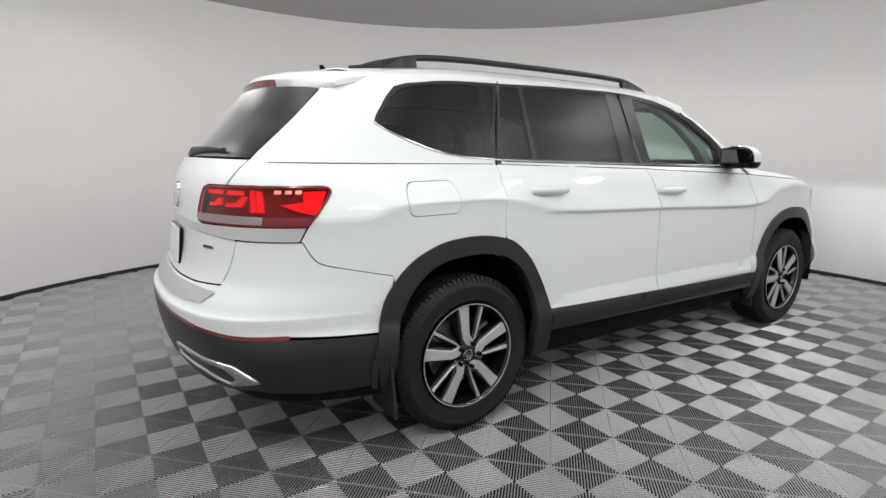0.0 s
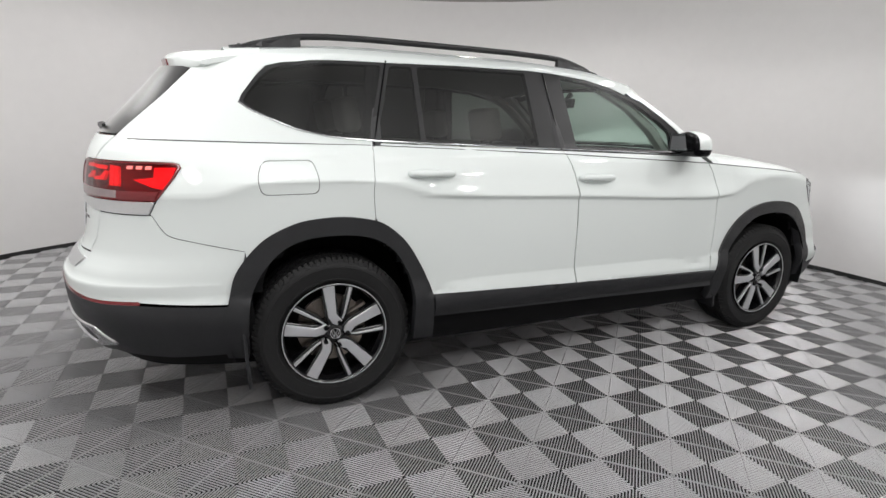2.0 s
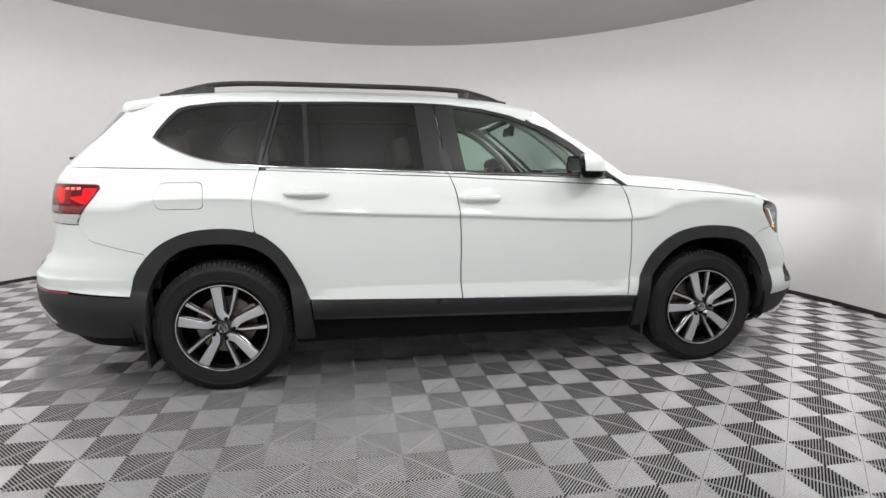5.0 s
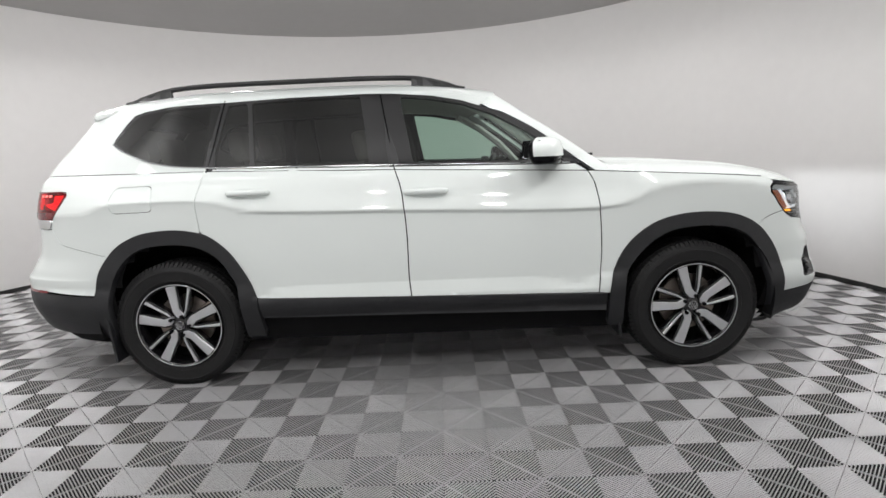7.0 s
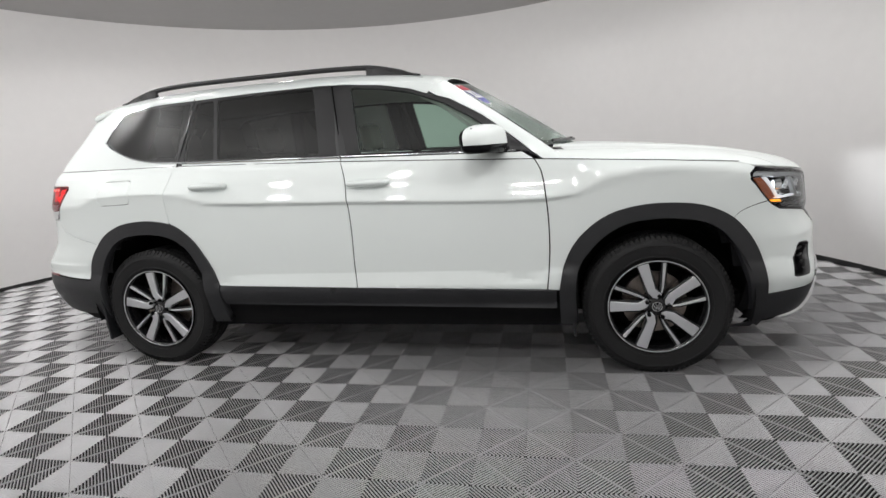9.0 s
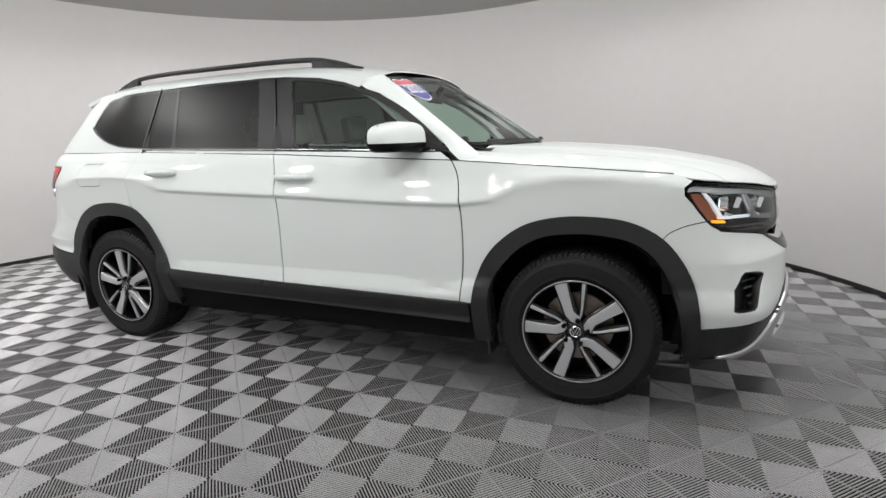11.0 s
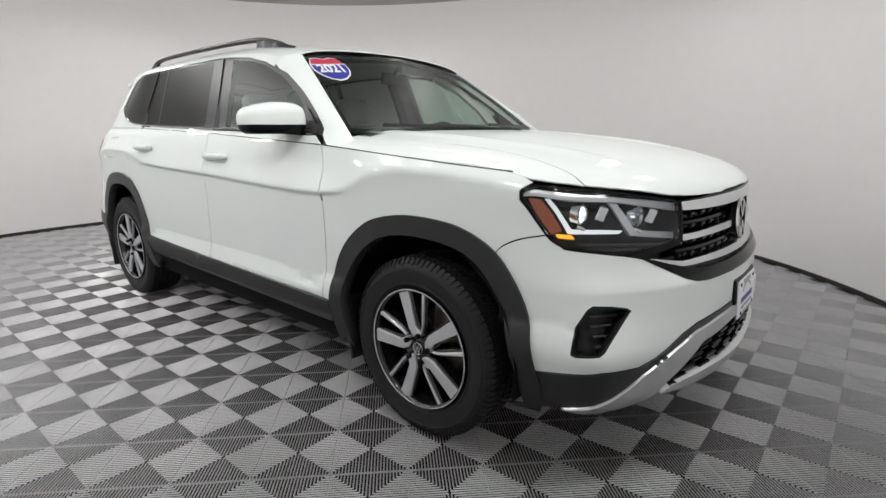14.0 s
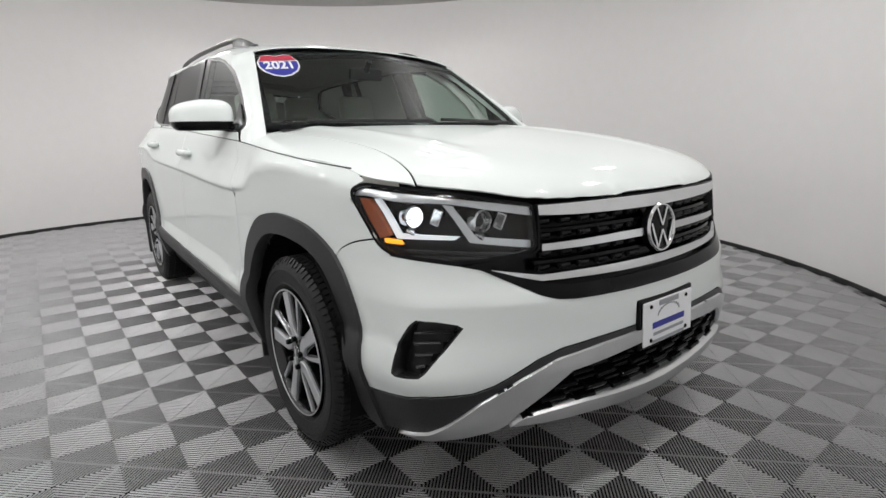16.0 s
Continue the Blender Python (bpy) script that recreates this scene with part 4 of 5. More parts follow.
# ---- wheels ----
def build_wheel(turn):
    """A wheel about the origin; its outer face looks along +z."""
    wheel = tagged(empty("wheel", car), "black alloy wheel with machined silver spokes")
    part("tyre", lathe([(.243, -.205), (.262, -.232), (.30, -.244), (.335, -.243), (.358, -.230), (.367, -.212), (.3685, -.17), (.3685, -.075), (.367, -.033), (.358, -.012), (.335, .001), (.329, .0025), (.327, .0055), (.323, .0058), (.321, .004), (.30, .004), (.273, -.0015), (.271, .001), (.267, .0005), (.265, -.003), (.262, -.004), (.248, -.014), (.243, -.03), (.235, -.10)], 96, close=True), RUBBER, wheel, smooth=True)
    bm = bmesh.new()
    rows, n = 5, 84
    for k in range(n):
        for r in range(rows):
            a = 2 * math.pi * (k + .5 * (r % 2)) / n
            zc = -.036 - r * .043
            lean = .006 * (1 if r % 2 else -1)
            quad = []
            for rad in (.3675, .3735):
                for da, dz in ((-.028, -.0165), (.028, -.0165), (.028, .0165), (-.028, .0165)):
                    aa = a + da + lean * dz / .0165 * 2
                    drop = .006 if (r in (0, 4) and ((dz > 0) == (r == 0))) else 0
                    quad.append(bm.verts.new(((rad - drop) * math.cos(aa), (rad - drop) * math.sin(aa), zc + dz)))
            for f in ((4, 5, 6, 7), (0, 1, 5, 4), (1, 2, 6, 5), (2, 3, 7, 6), (3, 0, 4, 7)):
                bm.faces.new([quad[i] for i in f])
    # lugs on the shoulder, long and short by turns
    for k in range(88):
        a, low = 2 * math.pi * k / 88, .346 if k % 2 else .353
        quad = []
        for rad, z0, z1 in ((low, -.016, .0005 if k % 2 else -.003), (.3725, -.030, -.021)):
            for da, zz in ((-.026, z0), (.026, z0), (.022, z1), (-.022, z1)):
                quad.append(bm.verts.new((rad * math.cos(a + da), rad * math.sin(a + da), zz)))
        for f in ((3, 2, 1, 0), (4, 5, 6, 7), (0, 1, 5, 4), (1, 2, 6, 5), (2, 3, 7, 6), (3, 0, 4, 7)):
            bm.faces.new([quad[i] for i in f])
    bmesh.ops.recalc_face_normals(bm, faces=bm.faces[:])
    part("tread", bm, RUBBER, wheel, "tyre tread blocks")
    bm = lathe([(.224, -.20), (.244, -.20), (.2445, -.012), (.249, -.004), (.2495, .001), (.246, .003), (.240, .000), (.234, -.010), (.226, -.05)], 96, close=True)
    part("rim", bm, RIMBLACK, wheel, "gloss black rim barrel", smooth=True)
    part("rim_edge", lathe([(.2425, -.001), (.2440, .0042), (.2475, .0042), (.2485, .001), (.2475, -.004), (.2430, -.004)], 96, close=True), MACHINED, wheel, "bright machined rim edge", smooth=True)
    part("wheel_back", lathe([(.001, -.15), (.20, -.15), (.226, -.12), (.226, -.13), (.20, -.17), (.001, -.17)], 48), DARK, wheel)
    part("brake_disc", lathe([(.06, -.095), (.165, -.095), (.165, -.118), (.06, -.118)], 64, close=True), STEEL, wheel, "worn brake disc", smooth=True)
    part("brake_caliper", block(.10, .06, .06, pose(.13, .075, -.10, 0, 0, 30), .015), STEEL, wheel)
    bm = lathe([(.001, -.014), (.034, -.014), (.046, -.020), (.058, -.035), (.07, -.09), (.001, -.09)], 48)
    part("hub", bm, RIMBLACK, wheel, smooth=True)
    for k in range(5):
        a0 = turn + 72 * k
        m = pose(0, 0, 0, 0, 0, a0 - 90)
        # a wide blade and a thin one, spreading from one root
        wide_blade = [(-.027, .238), (.029, .239), (.023, .16), (.019, .095), (.030, .074), (.041, .058), (.034, .044), (.012, .040), (-.006, .052), (-.021, .085), (-.024, .16)]
        bar = prism(wide_blade, .030, m @ pose(0, 0, -.006), .0025)
        part("spoke", bar, MACHINED, wheel, "machined silver spoke face")
        back = prism([(-.034, .238), (.036, .239), (.03, .12), (.036, .068), (.022, .04), (-.018, .04), (-.032, .09)], .05, m @ pose(0, 0, -.016), .004)
        part("spoke_back", back, RIMBLACK, wheel, "gloss black back of a spoke")
        thin = [(.098, .2188), (.113, .2112), (.062, .090), (.046, .062), (.040, .066), (.053, .091)]
        part("thin_spoke", prism(thin, .028, m @ pose(0, 0, -.008), .002), MACHINED, wheel, "thin machined silver spoke")
        thin2 = [(.090, .222), (.121, .207), (.074, .088), (.05, .055), (.03, .06), (.042, .092)]
        part("thin_spoke_back", prism(thin2, .045, m @ pose(0, 0, -.018), .003), RIMBLACK, wheel, "gloss black back of a thin spoke")
        part("lug_nut", lathe([(.001, .011), (.008, .011), (.0105, .008), (.0105, -.03), (.001, -.03)], 12, pose(0, 0, 0, 0, 0, a0 - 27) @ pose(.058, 0, 0)), GLOSSBLACK, wheel)
    part("centre_cap", lathe([(.001, -.008), (.024, -.008), (.029, -.011), (.030, -.025), (.001, -.025)], 32), GLOSSBLACK, wheel)
    part("cap_ring", lathe([(.0225, -.0078), (.0245, -.0065), (.0265, -.0078), (.0245, -.009)], 32, close=True), CHROME, wheel)
    for x, y, l, a in ((-.006, .010, .022, 24), (.006, .010, .022, -24), (-.013, -.001, .034, 24), (.013, -.001, .034, -24), (-.005, -.010, .018, -22), (.005, -.010, .018, 22)):
        part("cap_mark", block(.0035, l, .003, pose(x, y, -.0065, 0, 0, a), .001), CHROME, wheel)
    return wheel


wheel_f, wheel_r = build_wheel(108), build_wheel(97)
wheel_f.matrix_basis, wheel_r.matrix_basis = pose(2.979, -.965, .368, 90), pose(0, -.965, .368, 90)
copy_thing(wheel_f, pose(2.979, .965, .368, -90))
copy_thing(wheel_r, pose(0, .965, .368, -90))
for x, y0, top in ((-.40, .955, .52), (2.55, .955, .47)):
    for sg in (1, -1):
        bm = block(.016, .22 if x < 1 else .15, .34 if x < 1 else .29, pose(x, -sg * (y0 - (.09 if x < 1 else .07)), .33 if x < 1 else .345, 0, -4 if x < 1 else -6, 0), .006)
        part("mud_flap", bm, CLAD, car, "black rubber mud flap")

# ---- front lamps ----
def inset(poly, d):
    """The outline drawn in by d towards its middle line."""
    p = np.array(poly)
    n = len(p)
    out = []
    area = sum(p[i][0] * p[(i + 1) % n][1] - p[(i + 1) % n][0] * p[i][1] for i in range(n))
    for i in range(n):
        a, b, c = p[i - 1], p[i], p[(i + 1) % n]
        u, v = (b - a) / np.linalg.norm(b - a), (c - b) / np.linalg.norm(c - b)
        nrm = np.array([-(u + v)[1], (u + v)[0]])
        nrm = nrm / max(np.linalg.norm(nrm), .3) * (1 if area > 0 else -1)
        out.append(tuple(b + d * nrm))
    return out


def at_y(y, z, deep, sg):
    """A point of the nose at half width y, sunk behind the skin."""
    s, _ = fy(y, z)
    p, e = skin(s, z), .01
    n = (skin(s + e, z) - skin(s - e, z)).cross(Vector((0, 0, 1)))
    n.normalize()
    if n.dot(from_middle(p)) < 0:
        n = -n
    p = p - deep * n
    return Vector((p.x, p.y * sg, p.z)), Vector((n.x, n.y * sg, n.z))


LAMP_EDGE = soft(LAMP_OUT, .02)
LAMP_IN = inset(LAMP_EDGE, .008)
for sg in (1, -1):
    side = (lambda q: q) if sg > 0 else flip
    lamp = panel("headlight", flank(side(LAMP_EDGE), off=-.11, thick=0, h=.05), GLOSSBLACK, car, "lit headlight with white light strips, amber marker and clear lens")
    V, F, N = flank(side(LAMP_EDGE), holes=(side(LAMP_IN),), off=.001, thick=.11, h=.03)
    panel("lamp_frame", (V, F, N), GLOSSBLACK, lamp, "gloss black lamp surround")
    ob = panel("lamp_lens", flank(side(LAMP_IN), off=.0, thick=.003, h=.04), LENS, lamp, "clear lamp lens")
    ob.visible_shadow = False
    top = [fx(3.41, 1.012), fx(3.41, 1.032), fx(3.44, 1.042), fy(.735, 1.018), fy(.535, .982), fy(.535, .958), fy(.735, .995), fx(3.45, 1.015)]
    panel("upper_bar", flank(side(top), off=-.010, thick=.02, h=.03), SATIN, lamp, "satin silver strip along the lamp's top")
    amber = [fx(3.432, 1.006), fx(3.468, 1.004), fx(3.545, .905), fx(3.512, .892), fx(3.468, .945)]
    panel("amber_marker", flank(side(amber), off=-.012, thick=.02, h=.03), AMBER, lamp, "amber side marker")
    turn_lamp = [fx(3.527, .893), fx(3.574, .890), fx(3.582, .878), fx(3.533, .881)]
    panel("turn_signal", flank(side(turn_lamp), off=-.010, thick=.02, h=.02), AMBER_GLOW, lamp, "lit amber lamp")
    drl = [fx(3.484, 1.006), fx(3.497, 1.006), fx(3.572, .909), fy(.722, .902), fy(.735, .892), fx(3.564, .895)]
    panel("light_strip", flank(side(drl), off=-.018, thick=.02, h=.03), LED_WHITE, lamp, "white daytime light strip")
    drl2 = [fy(.756, .994), fy(.734, .990), fy(.684, .902), fy(.537, .884), fy(.537, .862), fy(.700, .884)]
    panel("light_bar", flank(side(drl2), off=-.020, thick=.02, h=.03), SATIN, lamp, "clear angled bar between the two projectors")
    for y, z, r, lit in ((.825, .953, .027, True), (.665, .940, .028, False)):
        c, n = at_y(y, z, .040, sg)
        m = Matrix.Translation(c) @ Vector((1, 0, 0)).to_track_quat("Z", "Y").to_matrix().to_4x4()
        part("projector_ring", lathe([(r, -.02), (r + .008, -.02), (r + .008, .008), (r + .003, .011), (r, .006)], 32, m, close=True), CHROME, lamp, smooth=True)
        part("projector", lathe([(.001, .010), (r * .5, .007), (r * .85, 0), (r, -.012), (.001, -.012)], 32, m), BEAM if lit else LENS, lamp, "lit projector lens" if lit else "clear projector lens", smooth=True)
        for dy, dz, w in ((-.055, .0, .03), (0, -.042, .06)):
            q, _ = at_y(y + dy, z + dz, .045, sg)
            part("reflector", block(.03, w, .012 if dz else .05, Matrix.Translation(q) @ pose(0, 0, 0, 0, 20, sg * 30), .004), CHROME, lamp)
    for k, zz in enumerate((.862, .848)):
        rib = [fy(.84, zz), fy(.58, zz - .012), fy(.58, zz - .018), fy(.84, zz - .006)]
        panel("lower_rib", flank(side(rib), off=-.015, thick=.02, h=.03), SATINBLACK, lamp)

# the plate that cuts the low beam off
for sg in (1, -1):
    part("beam_shield", block(.016, .03, .001, pose(3.591, -sg * .825, .9510, 0, 1.0), .0002), GLOSSBLACK, car)

# ---- grille ----
grille = tagged(empty("grille", car), "black grille with chrome bars and a round badge")
field = [fy(.52, .989), fy(.2, .993), fy(0, .993)]
low = [fy(.545, .85), fy(.72, .82), fy(.68, .806), fy(.61, .767), fy(.54, .728), fy(.49, .712), fy(.43, .706), fy(.2, .70), fy(0, .70)]
half = field[::-1] + [fy(.525, .86)] + low
whole = half + [(-s, z) for s, z in half[::-1][1:-1]]
panel("grille_back", flank(whole, off=-.06, thick=0), GLOSSBLACK, grille)
rim_in = [fy(0, .975), fy(.2, .975), fy(.515, .977), fy(.517, .86), fy(.54, .84), fy(.66, .815), fy(.655, .805), fy(.595, .785), fy(.52, .760), fy(.43, .748), fy(.2, .742), fy(0, .742)]
rim_in = rim_in + [(-s, z) for s, z in rim_in[::-1][1:-1]]
panel("grille_frame", flank(whole, holes=(rim_in,), off=.002, thick=.06, h=.03), GLOSSBLACK, grille, "gloss black grille surround")


def cross_bar(name, rows, deep, thick, material, label=""):
    """A bar over the nose from left to right: rows of half width, lower and upper height."""
    up = [fy(y, b) for y, a, b in rows]
    dn = [fy(y, a) for y, a, b in rows]
    loop = up[::-1] + [(-s, z) for s, z in up[1:]] + [(-s, z) for s, z in dn[::-1]] + dn[1:]
    return panel(name, flank(loop, off=-deep, thick=thick, h=.03), material, grille, label)


cross_bar("chrome_strip", [(0, .947, .987), (.2, .948, .987), (.40, .952, .986), (.515, .957, .985)], -.004, .02, SATIN, "broad silver strip along the grille's top")
cross_bar("chrome_bar", [(0, .853, .878), (.2, .853, .878), (.51, .852, .872)], .002, .03, DULLCHROME, "chrome bar")
cross_bar("chrome_bar", [(0, .757, .782), (.2, .758, .782), (.40, .764, .784), (.52, .766, .783), (.655, .80, .806)], .002, .03, DULLCHROME, "chrome bar")
cross_bar("grille_slat", [(0, .905, .915), (.2, .905, .915), (.51, .905, .915)], .02, .03, GLOSSBLACK)
cross_bar("grille_slat", [(0, .812, .822), (.2, .812, .822), (.53, .812, .822)], .02, .03, GLOSSBLACK)
for z, span in ((.933, .49), (.892, .49), (.838, .49), (.797, .50)):
    for k, y in enumerate(np.arange(-span, span + .01, .075)):
        if abs(y) > .09:
            c, n = at_y(abs(y), z, .030, -1 if y > 0 else 1)
            part("grille_plate", block(.02, .058, .022, Matrix.Translation(c) @ pose(0, 0, 0, 0, 14, 0), .009), GLOSSBLACK, grille)
badge_at, _ = at_y(0.0, .872, -.004, 1)
mb = Matrix.Translation(badge_at) @ pose(0, 0, 0, 0, 84, 0)
badge = part("badge", lathe([(.001, .004), (.070, .004), (.082, -.003), (.084, -.02), (.001, -.02)], 48, mb), GLOSSBLACK, grille, "round black badge with a chrome ring", smooth=True)
part("badge_ring", lathe([(.072, .003), (.075, .009), (.079, .009), (.083, .002), (.079, -.002)], 48, mb, close=True), CHROME, badge, smooth=True)
for d, y, a, l in ((-.036, .015, -26.6, .067), (.023, .048, -22.7, .093), (.037, .015, 27.4, .065)):
    for sg in (1, -1):
        part("badge_bar", block(l, .008, .006, mb @ pose(d, sg * y, .007, 0, 0, sg * a), .002), CHROME, badge)

# lower grille, vents
lowhole = [fy(0, .512), fy(.13, .511), fy(.44, .494), fy(.517, .446), fy(.61, .378), fy(.60, .358), fy(.39, .364), fy(.2, .348), fy(0, .342)]
lowhole = lowhole + [(-s, z) for s, z in lowhole[::-1][1:-1]]
lower = panel("lower_grille", flank(lowhole, off=-.07, thick=0), DARK, car, "black lower grille with wavy slats")
for z, span in ((.482, .40), (.448, .46), (.414, .50), (.384, .54)):
    for k, y in enumerate(np.arange(-span, span + .01, .082)):
        c, n = at_y(abs(y), z - .012 * (abs(y) / .5), .02 + .012 * (k % 2), -1 if y > 0 else 1)
        turn = math.degrees(math.atan2(n.y, n.x))
        part("grille_slat", block(.05, .088, .016, Matrix.Translation(c) @ pose(0, 0, 0, 0, 6 if k % 2 else 18, turn), .006), GLOSSBLACK, lower)
for sg in (1, -1):
    side = (lambda q: q) if sg > 0 else flip
    vent = panel("air_vent", flank(side(VENT), off=-.06, thick=0), SATINBLACK, car, "black air vent with four short slats")
    V, F, N = flank(side(VENT), holes=(side(inset(VENT, .006)),), off=-.002, thick=.06, h=.02)
    panel("vent_frame", (V, F, N), SATINBLACK, vent)
    for k, z in enumerate((.632, .602, .572, .542)):
        a, _ = at_y(.868 + .006 * k, z, .015, sg)
        b, _ = at_y(.785 + .028 * k, z - .002, .03, sg)
        part("slat", tube([a, b], .007, 6, flat=.6), CLAD, vent)
# front plate with its holder
px = 3.937
part("plate_holder", block(.03, .335, .175, pose(px - .012, .0, .565, 0, -4), .008), GLOSSBLACK, car, "black plate holder")
plate = part("number_plate", block(.006, .305, .150, pose(px + .008, .0, .565, 0, -4), .004), PAPER_WHITE, car, "white dealer plate with blue and grey bars")
mp = pose(px + .0115, .0, .565, 0, -4)
for y, z, w, h, mat_ in ((0, -.010, .20, .021, PAPER_BLUE), (0, -.040, .19, .010, PAPER_GREY), (0, .062, .12, .018, PAPER_GREY), (0, -.066, .20, .010, PAPER_GREY)):
    part("print_bar", block(.002, w, h, mp @ pose(0, y, z), .0005), mat_, plate)
for k in range(9):
    a = radians(25 + 16 * k)
    part("print_arc", block(.002, .018, .005, mp @ pose(0, -.07 * math.cos(a), .012 + .038 * math.sin(a)) @ pose(0, 0, 0, 90 - math.degrees(a) + 0, 0, 0), .0005), PAPER_GREY, plate)
for y in (-.11, .11):
    for z in (-.058, .058):
        part("screw", lathe([(.001, .004), (.006, .003), (.008, 0), (.001, 0)], 12, mp @ pose(0, y, z, 0, 90)), GLOSSBLACK, plate)

# ---- tail lamps, rear trim ----
TL = soft([ry(.445, 1.155), ry(.60, 1.160)] + line([(-.64, 1.161), (-.607, 1.156), (-.602, 1.14), (-.70, 1.01)]) + [ry(.63, 1.008), ry(.412, 1.005), ry(.408, 1.04)], .012)
for sg in (1, -1):
    side = (lambda q: q) if sg > 0 else (lambda q: [(2 * TAIL - s, z) for s, z in q])
    lamp = panel("tail_lamp", flank(side(TL), off=-.03, thick=0), RED_DEEP, car, "lit red tail lamp with a clear lower band")
    ob = panel("lamp_lens", flank(side(TL), off=.004, thick=.03), LENS_RED, lamp, "glossy red lens")
    ob.visible_shadow = False
    V, F, N = flank(side(TL), holes=(side(inset(TL, .006)),), off=.0055, thick=.01, h=.02)
    panel("lamp_frame", (V, F, N), RED_DEEP, lamp)
    glowers = [[ry(.465, 1.144), ry(.565, 1.146), ry(.565, 1.130), ry(.47, 1.128)],
               [ry(.49, 1.090), ry(.53, 1.094), ry(.558, 1.114), ry(.575, 1.114), ry(.57, 1.084), ry(.495, 1.076)],
               [ry(.60, 1.144), ry(.672, 1.144), ry(.672, 1.128), ry(.60, 1.128)],
               [ry(.605, 1.091), ry(.655, 1.097), ry(.678, 1.122), ry(.692, 1.122), ry(.682, 1.082), ry(.605, 1.078)],
               [ry(.697, 1.147), ry(.712, 1.146), ry(.738, 1.062), ry(.722, 1.062)],
               [ry(.720, 1.146), ry(.738, 1.143), ry(.764, 1.062), ry(.746, 1.062)],
               line([(-.705, 1.143), (-.622, 1.146), (-.672, 1.054), (-.72, 1.064), (-.79, 1.093), (-.71, 1.103)])]
    for q in glowers:
        panel("light_strip", flank(side(q), off=-.008, thick=.012, h=.03), RED_GLOW, lamp, "glowing red strip")
    panel("clear_band", flank(side([ry(.415, 1.043), ry(.62, 1.046), ry(.77, 1.044), ry(.77, 1.014), ry(.63, 1.014), ry(.418, 1.012)]), off=.0055, thick=.008, h=.03), CLEARBAND, lamp, "pale clear band")
    panel("dark_band", flank(side([ry(.772, 1.044)] + line([(-.69, 1.044), (-.705, 1.016)]) + [ry(.772, 1.014)]), off=.0055, thick=.008, h=.03), RED_DEEP, lamp, "dark red end of the band")
    for x in (-.80, -.765, -.73):
        panel("led_dot", flank(side(line([(x, 1.145), (x + .022, 1.145), (x + .018, 1.132), (x - .004, 1.132)])), off=.0045, thick=.003, h=.02), RED_DOT, lamp)
strip_up = [ry(0, 1.0), ry(.2, .999), ry(.37, .996), ry(.63, 1.002)] + line([(-.71, 1.004)])
strip_dn = [ry(0, .972), ry(.2, .970), ry(.45, .962), ry(.63, .953), ry(.72, .95)] + line([(-.735, .95)])
loop = strip_up[::-1][:-1] + [(2 * TAIL - s, z) for s, z in strip_up] + [(2 * TAIL - s, z) for s, z in strip_dn[::-1]] + strip_dn[1:]
panel("rear_chrome_strip", flank(loop, off=.006, thick=.02, h=.03), CHROME, car, "chrome strip across the tailgate under the lamps")
rb, _n = skin(TAIL, 1.09), Vector((-1, 0, 0))
part("rear_badge", lathe([(.001, .012), (.055, .012), (.066, .004), (.066, -.02), (.001, -.02)], 32, Matrix.Translation(rb) @ pose(0, 0, 0, 0, -86)), CHROME, car, "round chrome badge", smooth=True)
p = skin(TAIL, .86)
part("rear_plate", block(.008, .305, .152, pose(p.x - .016, 0, .865, 0, 6), .003), PAPER_WHITE, car, "white dealer plate in a dark frame")
part("rear_plate_frame", block(.010, .325, .172, pose(p.x - .009, 0, .865, 0, 6), .004), GLOSSBLACK, car)
s0, _ = ry(.50, .905)
p = skin(s0, .905)
part("model_bar", block(.006, .085, .016, pose(p.x - .002, p.y, .905, 0, 0, 18), .002), CHROME, car, "small chrome name bar")
part("model_bar_inlay", block(.006, .07, .009, pose(p.x - .004, p.y - .001, .905, 0, 0, 18), .001), GLOSSBLACK, car)
pad = across([ry(.63, .738), ry(.45, .742), ry(.2, .740), ry(0, .739)])
padin = across([ry(.585, .692), ry(.45, .685), ry(.2, .681), ry(0, .680)])
panel("load_sill", flank(pad + padin[::-1], off=.007, thick=.015, h=.03), SATIN, car, "brushed metal load sill")
for sg in (1, -1):
    side = (lambda q: q) if sg > 0 else (lambda q: [(2 * TAIL - s, z) for s, z in q])
    out_ = [ry(.40, .492), ry(.52, .486), ry(.75, .462), ry(.80, .392), ry(.69, .362), ry(.585, .405), ry(.40, .430)]
    hole = [ry(.41, .474), ry(.52, .469), ry(.71, .449), ry(.735, .405), ry(.688, .374), ry(.595, .413), ry(.41, .440)]
    pipe = panel("exhaust_trim", flank(side(out_), holes=(side(hole),), off=.012, thick=.03, h=.03), DULLCHROME, car, "chrome exhaust surround")
    panel("exhaust_mouth", flank(side(hole), off=-.01, thick=0, h=.05), GLOSSBLACK, pipe)

# ---- sticker with the year on the windscreen ----
def on_screen(y, v, up=.0025):
    p = screen_skin(y, v)
    n = (screen_skin(y + .01, v) - screen_skin(y - .01, v)).cross(screen_skin(y, v + .01) - screen_skin(y, v - .01)).normalized()
    return p + up * (n if n.z > 0 else -n)


def decal(name, shape, up, material, parent, label=""):
    """A thin print on the windscreen: shape in metres about the sticker's middle."""
    y0, v0 = -.642, .785
    bm = bmesh.new()
    vs = [bm.verts.new(on_screen(y0 - a / .92, v0 + b / .35, up)) for a, b in shape]
    bm.faces.new(vs)
    bmesh.ops.recalc_face_normals(bm, faces=bm.faces[:])
    if bm.faces[:][0].normal.z < 0:
        bmesh.ops.reverse_faces(bm, faces=bm.faces[:])
    return part(name, bm, material, parent, label)


